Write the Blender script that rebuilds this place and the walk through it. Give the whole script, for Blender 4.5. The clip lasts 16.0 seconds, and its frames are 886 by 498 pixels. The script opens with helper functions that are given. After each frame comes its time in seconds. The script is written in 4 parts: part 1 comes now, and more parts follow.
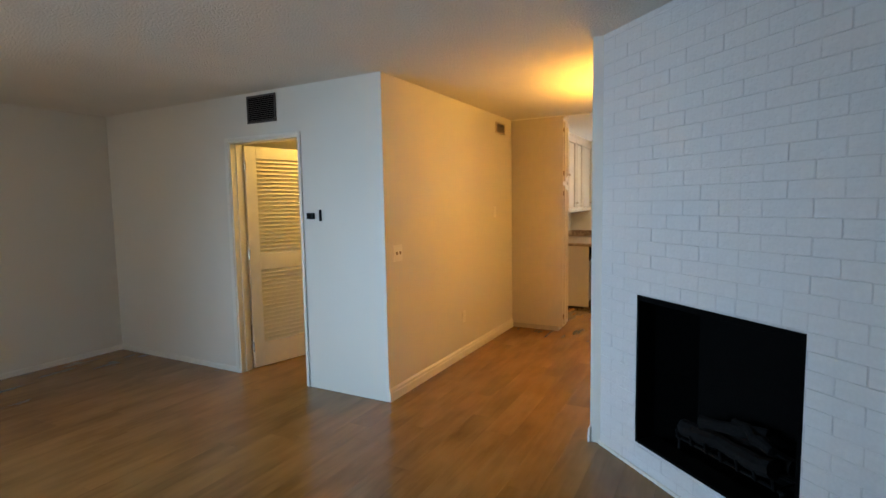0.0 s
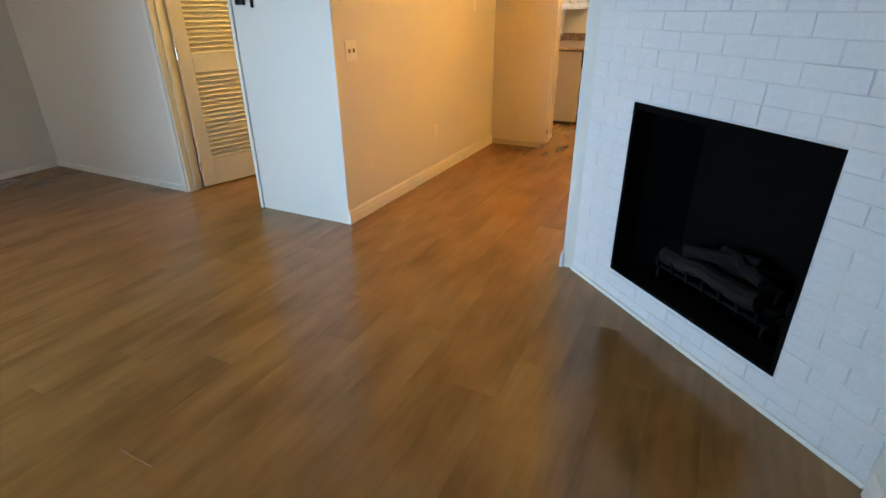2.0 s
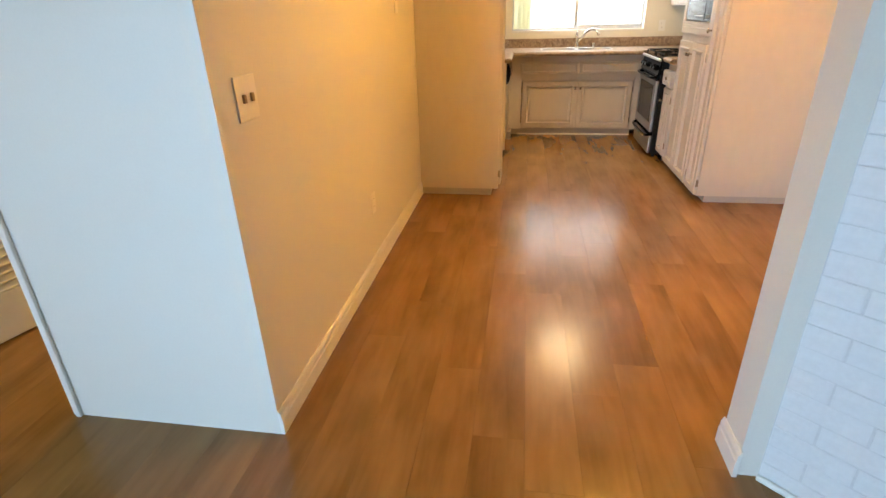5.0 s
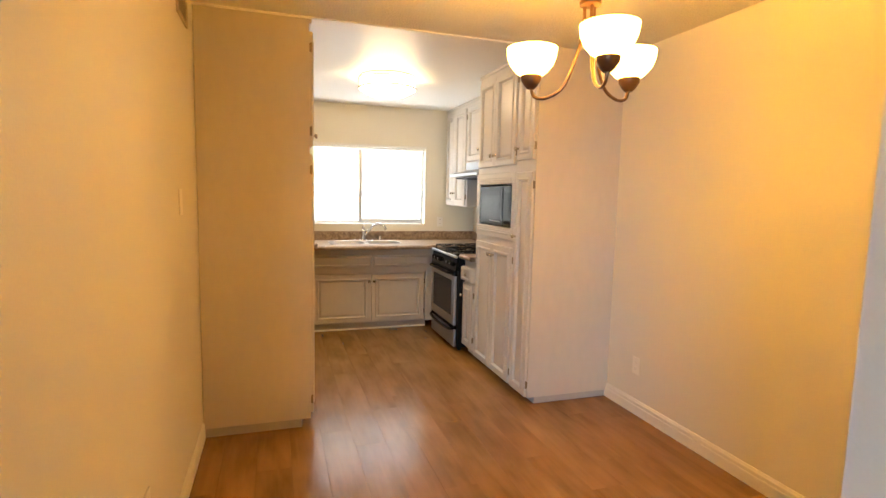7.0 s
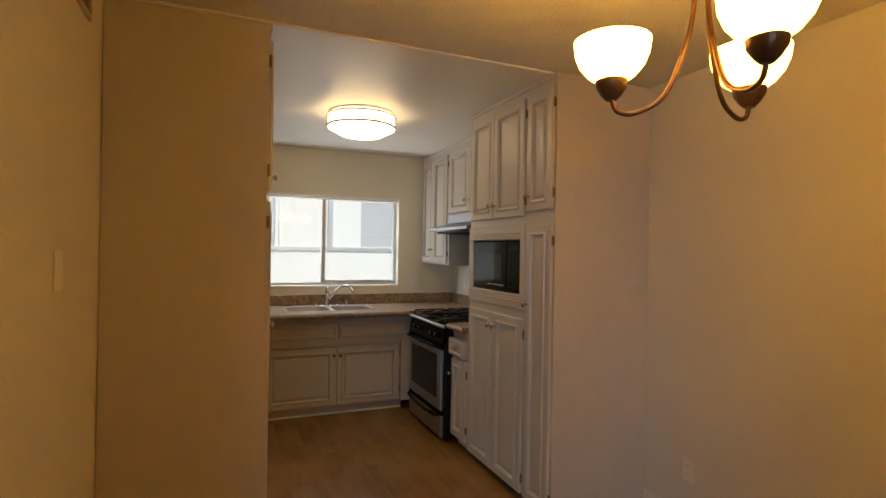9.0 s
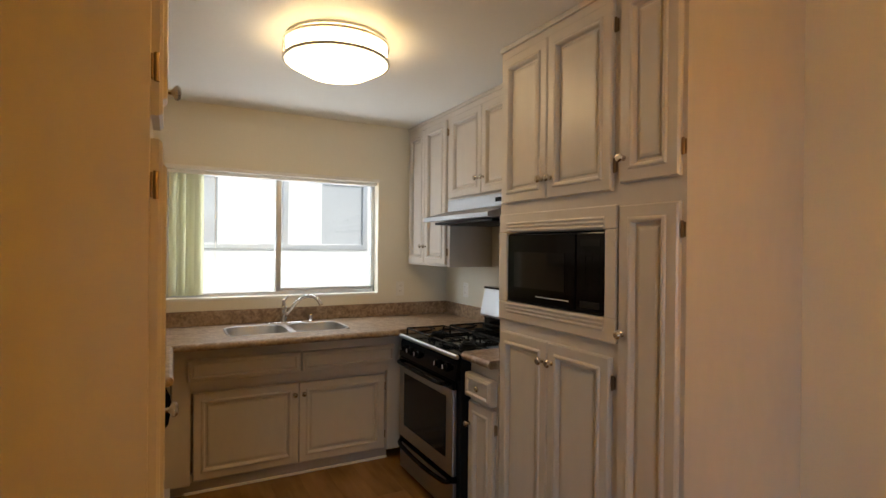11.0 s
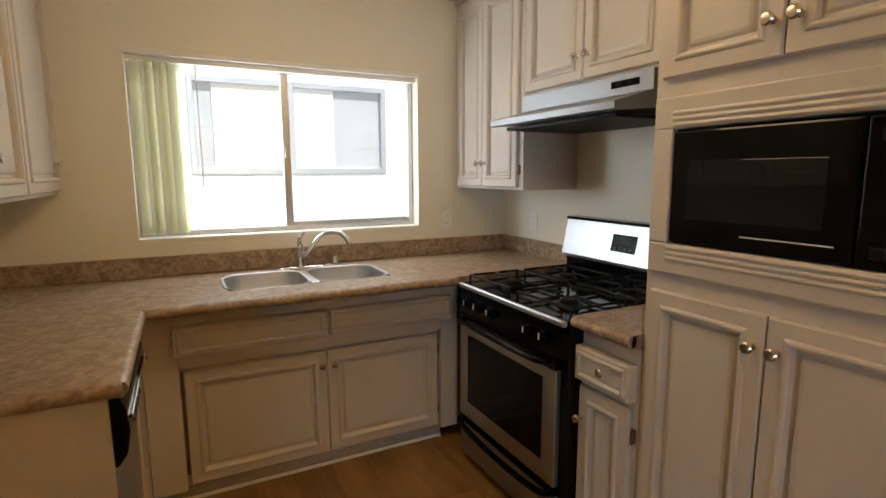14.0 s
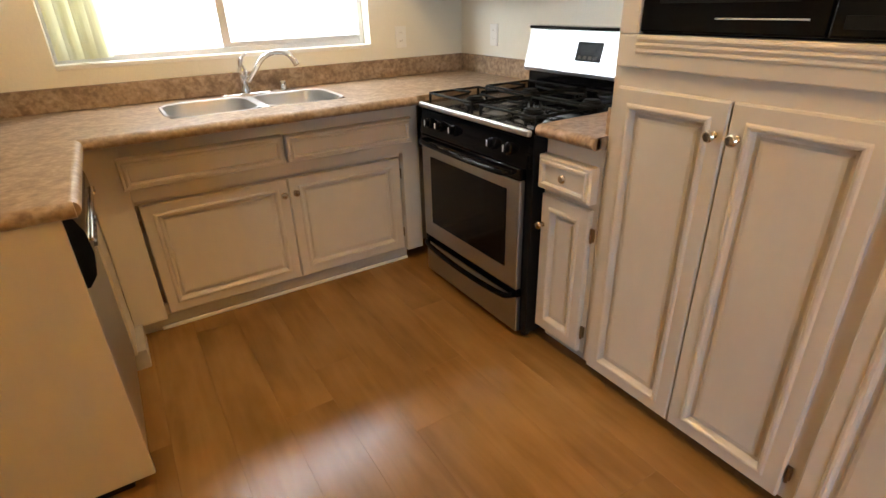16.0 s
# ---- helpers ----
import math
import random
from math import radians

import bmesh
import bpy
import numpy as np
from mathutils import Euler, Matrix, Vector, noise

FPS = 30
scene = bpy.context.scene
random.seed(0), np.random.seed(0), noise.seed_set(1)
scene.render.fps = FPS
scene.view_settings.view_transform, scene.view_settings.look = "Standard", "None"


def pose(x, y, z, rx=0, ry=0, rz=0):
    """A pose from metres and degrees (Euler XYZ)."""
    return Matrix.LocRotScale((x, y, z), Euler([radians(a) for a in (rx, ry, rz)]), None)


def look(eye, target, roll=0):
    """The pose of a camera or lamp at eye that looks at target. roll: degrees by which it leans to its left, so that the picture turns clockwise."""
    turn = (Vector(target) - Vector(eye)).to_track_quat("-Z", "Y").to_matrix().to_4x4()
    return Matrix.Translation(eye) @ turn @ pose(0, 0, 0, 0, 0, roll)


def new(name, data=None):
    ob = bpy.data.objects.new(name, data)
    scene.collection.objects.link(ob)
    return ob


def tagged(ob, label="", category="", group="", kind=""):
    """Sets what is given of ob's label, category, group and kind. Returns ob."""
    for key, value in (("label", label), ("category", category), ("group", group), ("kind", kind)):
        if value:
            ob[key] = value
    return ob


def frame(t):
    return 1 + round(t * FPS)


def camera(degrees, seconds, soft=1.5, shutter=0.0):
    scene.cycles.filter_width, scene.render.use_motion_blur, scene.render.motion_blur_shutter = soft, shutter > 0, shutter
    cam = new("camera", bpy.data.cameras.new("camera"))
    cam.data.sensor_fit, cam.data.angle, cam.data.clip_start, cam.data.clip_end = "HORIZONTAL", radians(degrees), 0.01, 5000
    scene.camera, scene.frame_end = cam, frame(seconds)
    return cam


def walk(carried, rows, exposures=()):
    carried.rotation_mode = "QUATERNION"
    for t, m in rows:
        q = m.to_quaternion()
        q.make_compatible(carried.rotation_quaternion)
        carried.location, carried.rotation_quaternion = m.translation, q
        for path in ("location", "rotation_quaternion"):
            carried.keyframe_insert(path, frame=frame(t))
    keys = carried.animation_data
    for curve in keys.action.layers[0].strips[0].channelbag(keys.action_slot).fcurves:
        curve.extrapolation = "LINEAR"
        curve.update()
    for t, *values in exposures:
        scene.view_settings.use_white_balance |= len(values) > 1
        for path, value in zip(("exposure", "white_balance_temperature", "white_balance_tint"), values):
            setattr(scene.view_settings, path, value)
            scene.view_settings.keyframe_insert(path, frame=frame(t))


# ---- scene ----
cam = camera(81.5, 16.0)
PATH = [
    (0, (2.16, -3.124, 1.493), (1.218, -1.369, 1.316), -1.0),
    (0.5, (2.149, -3.157, 1.489), (1.337, -1.372, 1.092), -0.3),
    (1, (2.218, -3.022, 1.429), (1.437, -1.282, 0.827), -0.0),
    (1.5, (2.193, -2.869, 1.385), (1.408, -1.195, 0.621), -0.2),
    (2, (2.074, -2.664, 1.364), (1.257, -1.049, 0.513), -0.4),
    (2.5, (1.86, -2.465, 1.347), (1.041, -0.861, 0.478), -0.8),
    (3, (1.629, -2.239, 1.336), (0.828, -0.626, 0.467), -0.7),
    (5.5, (0.682, -1.032, 1.331), (0.61, 0.802, 0.536), -1.1),
    (6, (0.603, -0.837, 1.344), (0.774, 1.037, 0.668), -0.0),
    (6.5, (0.485, -0.708, 1.369), (0.907, 1.189, 0.896), 1.3),
    (7, (0.42, -0.526, 1.448), (1.036, 1.365, 1.24), 1.3),
    (7.5, (0.337, -0.428, 1.481), (1.106, 1.419, 1.496), 0.8),
    (8, (0.287, -0.287, 1.477), (1.138, 1.522, 1.549), 0.1),
    (8.5, (0.355, -0.002, 1.477), (1.181, 1.819, 1.517), -0.0),
    (9, (0.454, 0.283, 1.47), (1.232, 2.126, 1.475), 1.0),
    (11.5, (0.675, 1.776, 1.466), (1.682, 3.504, 1.477), 0.5),
    (12, (0.711, 1.996, 1.47), (1.775, 3.689, 1.515), 0.4),
    (12.5, (0.758, 2.21, 1.462), (1.82, 3.903, 1.554), 0.2),
    (13, (0.758, 2.377, 1.477), (1.806, 4.079, 1.545), 0.0),
    (13.5, (0.809, 2.477, 1.456), (1.774, 4.227, 1.376), -0.2),
    (14, (0.808, 2.508, 1.417), (1.704, 4.273, 1.127), -0.2),
    (14.5, (0.817, 2.532, 1.381), (1.625, 4.292, 0.883), -0.5),
    (15, (0.813, 2.541, 1.349), (1.591, 4.255, 0.671), -1.0),
    (15.5, (0.802, 2.539, 1.323), (1.628, 4.177, 0.525), -1.4),
    (16, (0.786, 2.523, 1.311), (1.728, 4.059, 0.443), -1.7),
]
walk(cam, [(t, look(eye, target, roll)) for t, eye, target, roll in PATH],
     [(0.0, 0.8), (1.5, 1.1), (2.5, 1.5), (3.2, 1.65), (5.5, 1.35), (6.5, 1.3), (7.0, 1.05), (8.0, 0.1), (9.0, -0.4), (11.5, -0.05), (12.5, 0.05), (13.5, 0.15), (14.5, 0.15), (15.0, 0.35), (15.5, 0.85), (16.0, 1.1)])

# ---- light ----
world = bpy.data.worlds.new("sky")
scene.world = world
world.use_nodes = True
wn = world.node_tree.nodes
sky = wn.new("ShaderNodeTexSky")
sky.sky_type, sky.sun_disc = "NISHITA", False
sky.sun_elevation, sky.sun_rotation = radians(58), radians(165)
world.node_tree.links.new(sky.outputs["Color"], wn["Background"].inputs["Color"])
wn["Background"].inputs["Strength"].default_value = 0.15
sun_data = bpy.data.lights.new("sun", "SUN")
sun_data.energy, sun_data.angle, sun_data.color = 5.0, radians(0.5), (1.0, 0.95, 0.87)
sun = new("sun", sun_data)
sun_dir = Vector((math.sin(radians(165)) * math.cos(radians(58)), math.cos(radians(165)) * math.cos(radians(58)), math.sin(radians(58))))
sun.matrix_world = look(sun_dir * 30, (0, 0, 0))


def lamp(name, kind, m, energy, color, **size):
    data = bpy.data.lights.new(name, kind)
    data.energy, data.color = energy, color
    if kind == "AREA":
        data.spread = radians(size.get("spread", 180))
        data.shape, data.size, data.size_y = "RECTANGLE", size["w"], size["h"]
    else:
        data.shadow_soft_size = size["r"]
    ob = new(name, data)
    ob.matrix_world = m
    return ob


YS, GX = -4.4, -1.7
DAY = (0.45, 0.71, 1.0)
WARM = (1.0, 0.48, 0.065)
KWARM = (1.0, 0.73, 0.39)
BULB_W, SHADE_E, DRUM_E, HALL_E = 5.4, 22.0, 12.0, 42.0
# area lamps stand in for sky light: living room's glass door, kitchen window
lamp("daylight_living", "AREA", look((GX, YS + 0.02, 1.05), (1.2, 0, 0.35)), 17.5, DAY, w=2.1, h=2.0, spread=76)
lamp("daylight_kitchen", "AREA", look((1.36, 6.0, 2.62), (1.36, 4.5, 1.25)), 42, (0.88, 0.94, 1.0), w=1.9, h=0.8)
# added fill out of sight beside the window, aimed at the stove wall
lamp("side_fill_kitchen", "AREA", look((0.12, 5.95, 1.55), (2.7, 4.3, 1.25)), 24, (0.78, 0.89, 1.0), w=0.7, h=0.9)
# added low fill aimed up through the window, in place of ground bounce
lamp("ground_bounce_fill", "AREA", look((1.36, 6.0, 0.6), (1.36, 4.2, 1.9)), 34, (0.92, 0.96, 1.0), w=1.9, h=0.7)

# ---- materials ----


def mat(name, color, rough=0.5, metal=0.0, bump=0.0, scale=40.0, vary=0.06, stain=1.2, spec=0.5, coat=0.0, stretch=(1, 1, 1), detail=4.0):
    """Paint, metal or plastic with grain and broad uneven wear; bump in metres of relief."""
    m = bpy.data.materials.new(name)
    m.use_nodes = True
    nt = m.node_tree
    n, link = nt.nodes, nt.links.new
    b = n["Principled BSDF"]
    tc = n.new("ShaderNodeTexCoord")
    mp = n.new("ShaderNodeMapping")
    mp.inputs["Scale"].default_value = stretch
    link(tc.outputs["Object"], mp.inputs["Vector"])
    fine, broad = n.new("ShaderNodeTexNoise"), n.new("ShaderNodeTexNoise")
    fine.inputs["Scale"].default_value, fine.inputs["Detail"].default_value = scale, detail
    broad.inputs["Scale"].default_value, broad.inputs["Detail"].default_value = stain, 3.0
    link(mp.outputs["Vector"], fine.inputs["Vector"])
    link(mp.outputs["Vector"], broad.inputs["Vector"])
    add = n.new("ShaderNodeMath")
    add.operation = "ADD"
    link(fine.outputs["Fac"], add.inputs[0])
    link(broad.outputs["Fac"], add.inputs[1])
    ramp = n.new("ShaderNodeMapRange")
    ramp.inputs["From Min"].default_value, ramp.inputs["From Max"].default_value = 0.6, 1.4
    ramp.inputs["To Min"].default_value, ramp.inputs["To Max"].default_value = 1 - vary, 1 + vary
    link(add.outputs[0], ramp.inputs["Value"])
    mul = n.new("ShaderNodeVectorMath")
    mul.operation = "SCALE"
    mul.inputs[0].default_value = color
    link(ramp.outputs[0], mul.inputs["Scale"])
    link(mul.outputs[0], b.inputs["Base Color"])
    rr = n.new("ShaderNodeMapRange")
    rr.inputs["From Min"].default_value, rr.inputs["From Max"].default_value = 0.3, 0.7
    rr.inputs["To Min"].default_value, rr.inputs["To Max"].default_value = max(0.02, rough * 0.85), min(1, rough * 1.15)
    link(broad.outputs["Fac"], rr.inputs["Value"])
    link(rr.outputs[0], b.inputs["Roughness"])
    b.inputs["Metallic"].default_value = metal
    b.inputs["Specular IOR Level"].default_value = spec
    b.inputs["Coat Weight"].default_value = coat
    if bump:
        bp = n.new("ShaderNodeBump")
        bp.inputs["Distance"].default_value = bump
        link(fine.outputs["Fac"], bp.inputs["Height"])
        link(bp.outputs[0], b.inputs["Normal"])
    return m


def glow(name, color, strength, rough=0.4):
    m = mat(name, (0.85, 0.82, 0.76), rough)
    b = m.node_tree.nodes["Principled BSDF"]
    b.inputs["Emission Color"].default_value = (*color, 1)
    b.inputs["Emission Strength"].default_value = strength
    return m


def wood_floor():
    """Oak-look vinyl planks: long grain, knots, a tone for each plank."""
    m = bpy.data.materials.new("oak_plank")
    m.use_nodes = True
    nt = m.node_tree
    n, link = nt.nodes, nt.links.new
    b = n["Principled BSDF"]
    tc, oi = n.new("ShaderNodeTexCoord"), n.new("ShaderNodeObjectInfo")
    geo = n.new("ShaderNodeNewGeometry")
    off = n.new("ShaderNodeVectorMath")
    off.operation = "SCALE"
    comb = n.new("ShaderNodeCombineXYZ")
    for s in ("X", "Y", "Z"):
        link(oi.outputs["Random"], comb.inputs[s])
    link(comb.outputs[0], off.inputs[0])
    off.inputs["Scale"].default_value = 37.0
    addv = n.new("ShaderNodeVectorMath")
    link(geo.outputs["Position"], addv.inputs[0])
    link(off.outputs[0], addv.inputs[1])
    mp = n.new("ShaderNodeMapping")
    mp.inputs["Scale"].default_value = (1, 0.09, 1)
    link(addv.outputs[0], mp.inputs["Vector"])
    grain = n.new("ShaderNodeTexNoise")
    grain.inputs["Scale"].default_value, grain.inputs["Detail"].default_value, grain.inputs["Distortion"].default_value = 26, 8, 0.6
    link(mp.outputs[0], grain.inputs["Vector"])
    mp2 = n.new("ShaderNodeMapping")
    mp2.inputs["Scale"].default_value = (1, 0.35, 1)
    link(addv.outputs[0], mp2.inputs["Vector"])
    cloud = n.new("ShaderNodeTexNoise")
    cloud.inputs["Scale"].default_value, cloud.inputs["Detail"].default_value = 5.5, 5
    link(mp2.outputs[0], cloud.inputs["Vector"])
    mix1 = n.new("ShaderNodeValToRGB")
    e = mix1.color_ramp.elements
    e[0].position, e[0].color = 0.22, (0.125, 0.057, 0.014, 1)
    e[1].position, e[1].color = 0.80, (0.345, 0.190, 0.060, 1)
    mid = mix1.color_ramp.elements.new(0.5)
    mid.color = (0.248, 0.128, 0.037, 1)
    sm = n.new("ShaderNodeMath")
    sm.operation = "MULTIPLY_ADD"
    sm.inputs[1].default_value = 0.30
    link(grain.outputs["Fac"], sm.inputs[0])
    sm2 = n.new("ShaderNodeMath")
    sm2.operation = "MULTIPLY"
    sm2.inputs[1].default_value = 0.70
    link(cloud.outputs["Fac"], sm2.inputs[0])
    link(sm2.outputs[0], sm.inputs[2])
    tone = n.new("ShaderNodeMapRange")
    tone.inputs["To Min"].default_value, tone.inputs["To Max"].default_value = -0.025, 0.025
    link(oi.outputs["Random"], tone.inputs["Value"])
    sm3 = n.new("ShaderNodeMath")
    link(sm.outputs[0], sm3.inputs[0])
    link(tone.outputs[0], sm3.inputs[1])
    link(sm3.outputs[0], mix1.inputs["Fac"])
    # knots
    mp3 = n.new("ShaderNodeMapping")
    mp3.inputs["Scale"].default_value = (1, 0.5, 1)
    link(addv.outputs[0], mp3.inputs["Vector"])
    wob = n.new("ShaderNodeTexNoise")
    wob.inputs["Scale"].default_value = 9
    link(mp3.outputs[0], wob.inputs["Vector"])
    wsc = n.new("ShaderNodeVectorMath")
    wsc.operation = "SCALE"
    wsc.inputs["Scale"].default_value = 0.12
    link(wob.outputs["Color"], wsc.inputs[0])
    wad = n.new("ShaderNodeVectorMath")
    link(mp3.outputs[0], wad.inputs[0])
    link(wsc.outputs[0], wad.inputs[1])
    vor = n.new("ShaderNodeTexVoronoi")
    vor.inputs["Scale"].default_value = 2.6
    link(wad.outputs[0], vor.inputs["Vector"])
    kr = n.new("ShaderNodeMapRange")
    kr.inputs["From Min"].default_value, kr.inputs["From Max"].default_value = 0.0, 0.26
    kr.inputs["To Min"].default_value, kr.inputs["To Max"].default_value = 0.70, 1.0
    link(vor.outputs["Distance"], kr.inputs["Value"])
    km = n.new("ShaderNodeVectorMath")
    km.operation = "SCALE"
    link(mix1.outputs["Color"], km.inputs[0])
    link(kr.outputs[0], km.inputs["Scale"])
    link(km.outputs[0], b.inputs["Base Color"])
    rg = n.new("ShaderNodeMapRange")
    rg.inputs["To Min"].default_value, rg.inputs["To Max"].default_value = 0.16, 0.25
    link(cloud.outputs["Fac"], rg.inputs["Value"])
    link(rg.outputs[0], b.inputs["Roughness"])
    bp = n.new("ShaderNodeBump")
    bp.inputs["Distance"].default_value, bp.inputs["Strength"].default_value = 0.0006, 0.5
    link(grain.outputs["Fac"], bp.inputs["Height"])
    link(bp.outputs[0], b.inputs["Normal"])
    return m


def laminate():
    """Brown granite-look laminate with light and dark mottles."""
    m = mat("granite_laminate", (0.3, 0.2, 0.15), 0.36, vary=0.1)
    nt = m.node_tree
    n, link = nt.nodes, nt.links.new
    tc = n.new("ShaderNodeTexCoord")
    a, c = n.new("ShaderNodeTexNoise"), n.new("ShaderNodeTexNoise")
    a.inputs["Scale"].default_value, a.inputs["Detail"].default_value = 58, 6
    c.inputs["Scale"].default_value, c.inputs["Detail"].default_value, c.inputs["Distortion"].default_value = 20, 5, 0.8
    link(tc.outputs["Object"], a.inputs["Vector"])
    link(tc.outputs["Object"], c.inputs["Vector"])
    s = n.new("ShaderNodeMath")
    link(a.outputs["Fac"], s.inputs[0])
    link(c.outputs["Fac"], s.inputs[1])
    h = n.new("ShaderNodeMath")
    h.operation = "MULTIPLY"
    h.inputs[1].default_value = 0.5
    link(s.outputs[0], h.inputs[0])
    r = n.new("ShaderNodeValToRGB")
    e = r.color_ramp.elements
    e[0].position, e[0].color = 0.36, (0.17, 0.108, 0.066, 1)
    e[1].position, e[1].color = 0.66, (0.45, 0.335, 0.24, 1)
    mid = e.new(0.5)
    mid.color = (0.29, 0.200, 0.125, 1)
    link(h.outputs[0], r.inputs["Fac"])
    link(r.outputs["Color"], n["Principled BSDF"].inputs["Base Color"])
    return m


WALL = mat("wall_paint", (0.73, 0.70, 0.63), 0.62, bump=0.0006, scale=130, vary=0.025)
KWALL = mat("kitchen_wall_paint", (0.78, 0.73, 0.60), 0.45, bump=0.001, scale=120, vary=0.025)
POPCORN = mat("textured_ceiling", (0.72, 0.69, 0.62), 0.9, bump=0.012, scale=75, vary=0.08, detail=6)
KCEIL = mat("gloss_ceiling_paint", (0.80, 0.78, 0.73), 0.40, bump=0.0006, scale=60, vary=0.02)
TRIM = mat("trim_gloss", (0.80, 0.77, 0.70), 0.38, vary=0.04, scale=18)
DOORW = mat("door_paint", (0.80, 0.76, 0.66), 0.42, vary=0.05, scale=14)
BRICK = mat("painted_brick", (0.69, 0.69, 0.69), 0.55, bump=0.004, scale=55, vary=0.07, stain=5)
MORTAR = mat("painted_mortar", (0.62, 0.62, 0.62), 0.7, bump=0.004, scale=80, vary=0.1, stain=6)
CAB = mat("cabinet_enamel", (0.56, 0.505, 0.445), 0.36, bump=0.0004, scale=22, vary=0.04, stretch=(1, 1, 0.4))
CABIN = mat("cabinet_shadow_gap", (0.30, 0.27, 0.24), 0.7)
TOE = mat("toe_kick_vinyl", (0.40, 0.37, 0.35), 0.5, vary=0.1)
FLOORM = wood_floor()
SUBFLOOR = mat("underlay", (0.06, 0.04, 0.03), 0.8)
LAM = laminate()
STEEL = mat("brushed_steel", (0.62, 0.62, 0.62), 0.34, metal=1.0, scale=90, vary=0.06, stretch=(1, 1, 14))
# same steel, brighter and bluer: the window's reflection put into the base colour
LIT_STEEL = mat("steel_window_lit", (0.64, 0.66, 0.69), 0.33, metal=1.0, scale=90, vary=0.04, stretch=(14, 1, 1))
# same steel toned darker: dim reflections of hood, oven, dishwasher put into colour
STEELH = mat("brushed_steel_dim", (0.40, 0.40, 0.41), 0.40, metal=1.0, scale=90, vary=0.06, stretch=(14, 1, 1))
CHROME = mat("chrome", (0.78, 0.78, 0.78), 0.08, metal=1.0, vary=0.02)
NICKEL = mat("satin_nickel", (0.66, 0.60, 0.52), 0.24, metal=1.0, vary=0.06)
BRONZE = mat("oil_rubbed_bronze", (0.115, 0.062, 0.034), 0.36, metal=0.75, scale=60, vary=0.2)
HINGE = mat("antique_brass", (0.26, 0.19, 0.12), 0.35, metal=1.0, vary=0.2)
BLACK = mat("black_enamel", (0.0025, 0.0025, 0.003), 0.11, vary=0.1, spec=0.15)
BLACKM = mat("black_matt", (0.005, 0.005, 0.005), 0.5, spec=0.2, vary=0.15)
IRON = mat("cast_iron", (0.006, 0.006, 0.006), 0.6, spec=0.15, bump=0.001, scale=150, vary=0.2)
# near-black matt for the firebox lining, its surround and the return vent's backing
NEAR_BLACK = mat("near_black_matt", (0.003, 0.003, 0.003), 0.95, spec=0.05, bump=0.003, scale=60, vary=0.3)
# grey logs coloured near black, with the firebox's darkness put into them
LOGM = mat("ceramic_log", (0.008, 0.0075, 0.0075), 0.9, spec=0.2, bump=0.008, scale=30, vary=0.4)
PLASTIC = mat("ivory_plastic", (0.84, 0.81, 0.74), 0.35, vary=0.03)
PLUGHOLE = mat("slot_brown", (0.27, 0.20, 0.13), 0.5)
GRILLE = mat("dusty_grille", (0.085, 0.075, 0.068), 0.6, vary=0.2)
CREAMGR = mat("cream_grille", (0.50, 0.42, 0.30), 0.5, vary=0.1)
ALU = mat("aluminium_frame", (0.62, 0.63, 0.64), 0.4, metal=0.8, vary=0.05)
BLIND = mat("vinyl_blind", (0.72, 0.70, 0.54), 0.5, vary=0.05)
bn = BLIND.node_tree
tr, mx = bn.nodes.new("ShaderNodeBsdfTranslucent"), bn.nodes.new("ShaderNodeMixShader")
tr.inputs["Color"].default_value = (0.70, 0.68, 0.50, 1)
mx.inputs[0].default_value = 0.45
bn.links.new(bn.nodes["Principled BSDF"].outputs[0], mx.inputs[1])
bn.links.new(tr.outputs[0], mx.inputs[2])
bn.links.new(mx.outputs[0], bn.nodes["Material Output"].inputs["Surface"])
STUCCO = mat("white_stucco", (0.82, 0.82, 0.80), 0.9, bump=0.006, scale=40, vary=0.04)
FARGLASS = mat("far_window_glass", (0.5, 0.52, 0.54), 0.12, vary=0.1)
CONCRETE = mat("concrete", (0.32, 0.31, 0.29), 0.85, bump=0.004, scale=30, vary=0.12)
SHADE = glow("opal_glass_lit", WARM, SHADE_E)
DRUM = glow("acrylic_diffuser_lit", KWARM, DRUM_E)
HALLG = glow("hall_globe_lit", (1.0, 0.60, 0.13), HALL_E)
MWGLASS = mat("microwave_glass", (0.006, 0.006, 0.007), 0.06, spec=0.32, vary=0.05)
CLOCK = mat("display_glass", (0.008, 0.009, 0.009), 0.1, spec=0.3)
LABEL = mat("printed_white", (0.62, 0.62, 0.62), 0.5)


def glass(name):
    m = bpy.data.materials.new(name)
    m.use_nodes = True
    b = m.node_tree.nodes["Principled BSDF"]
    b.inputs["Base Color"].default_value = (0.97, 0.99, 0.98, 1)
    b.inputs["Roughness"].default_value = 0.0
    b.inputs["Transmission Weight"].default_value = 1.0
    b.inputs["IOR"].default_value = 1.45
    return m


PANE = glass("window_glass")

# ---- building blocks ----


def origin(ob):
    p = Vector((0, 0, 0))
    while ob:
        p += ob.location
        ob = ob.parent
    return p


def smooth(me, angle=35):
    for p in me.polygons:
        p.use_smooth = True
    me.set_sharp_from_angle(angle=radians(angle))


def part(name, bm, material, parent=None, label="", soft=False):
    """One bmesh, in world places, as one mesh object under its thing or part."""
    if parent:
        bmesh.ops.translate(bm, verts=bm.verts, vec=-origin(parent))
    bmesh.ops.recalc_face_normals(bm, faces=bm.faces)
    me = bpy.data.meshes.new(name)
    bm.to_mesh(me)
    bm.free()
    me.materials.append(material)
    if soft:
        smooth(me)
    ob = new(name, me)
    if parent:
        ob.parent = parent
    if label:
        tagged(ob, label)
    return ob


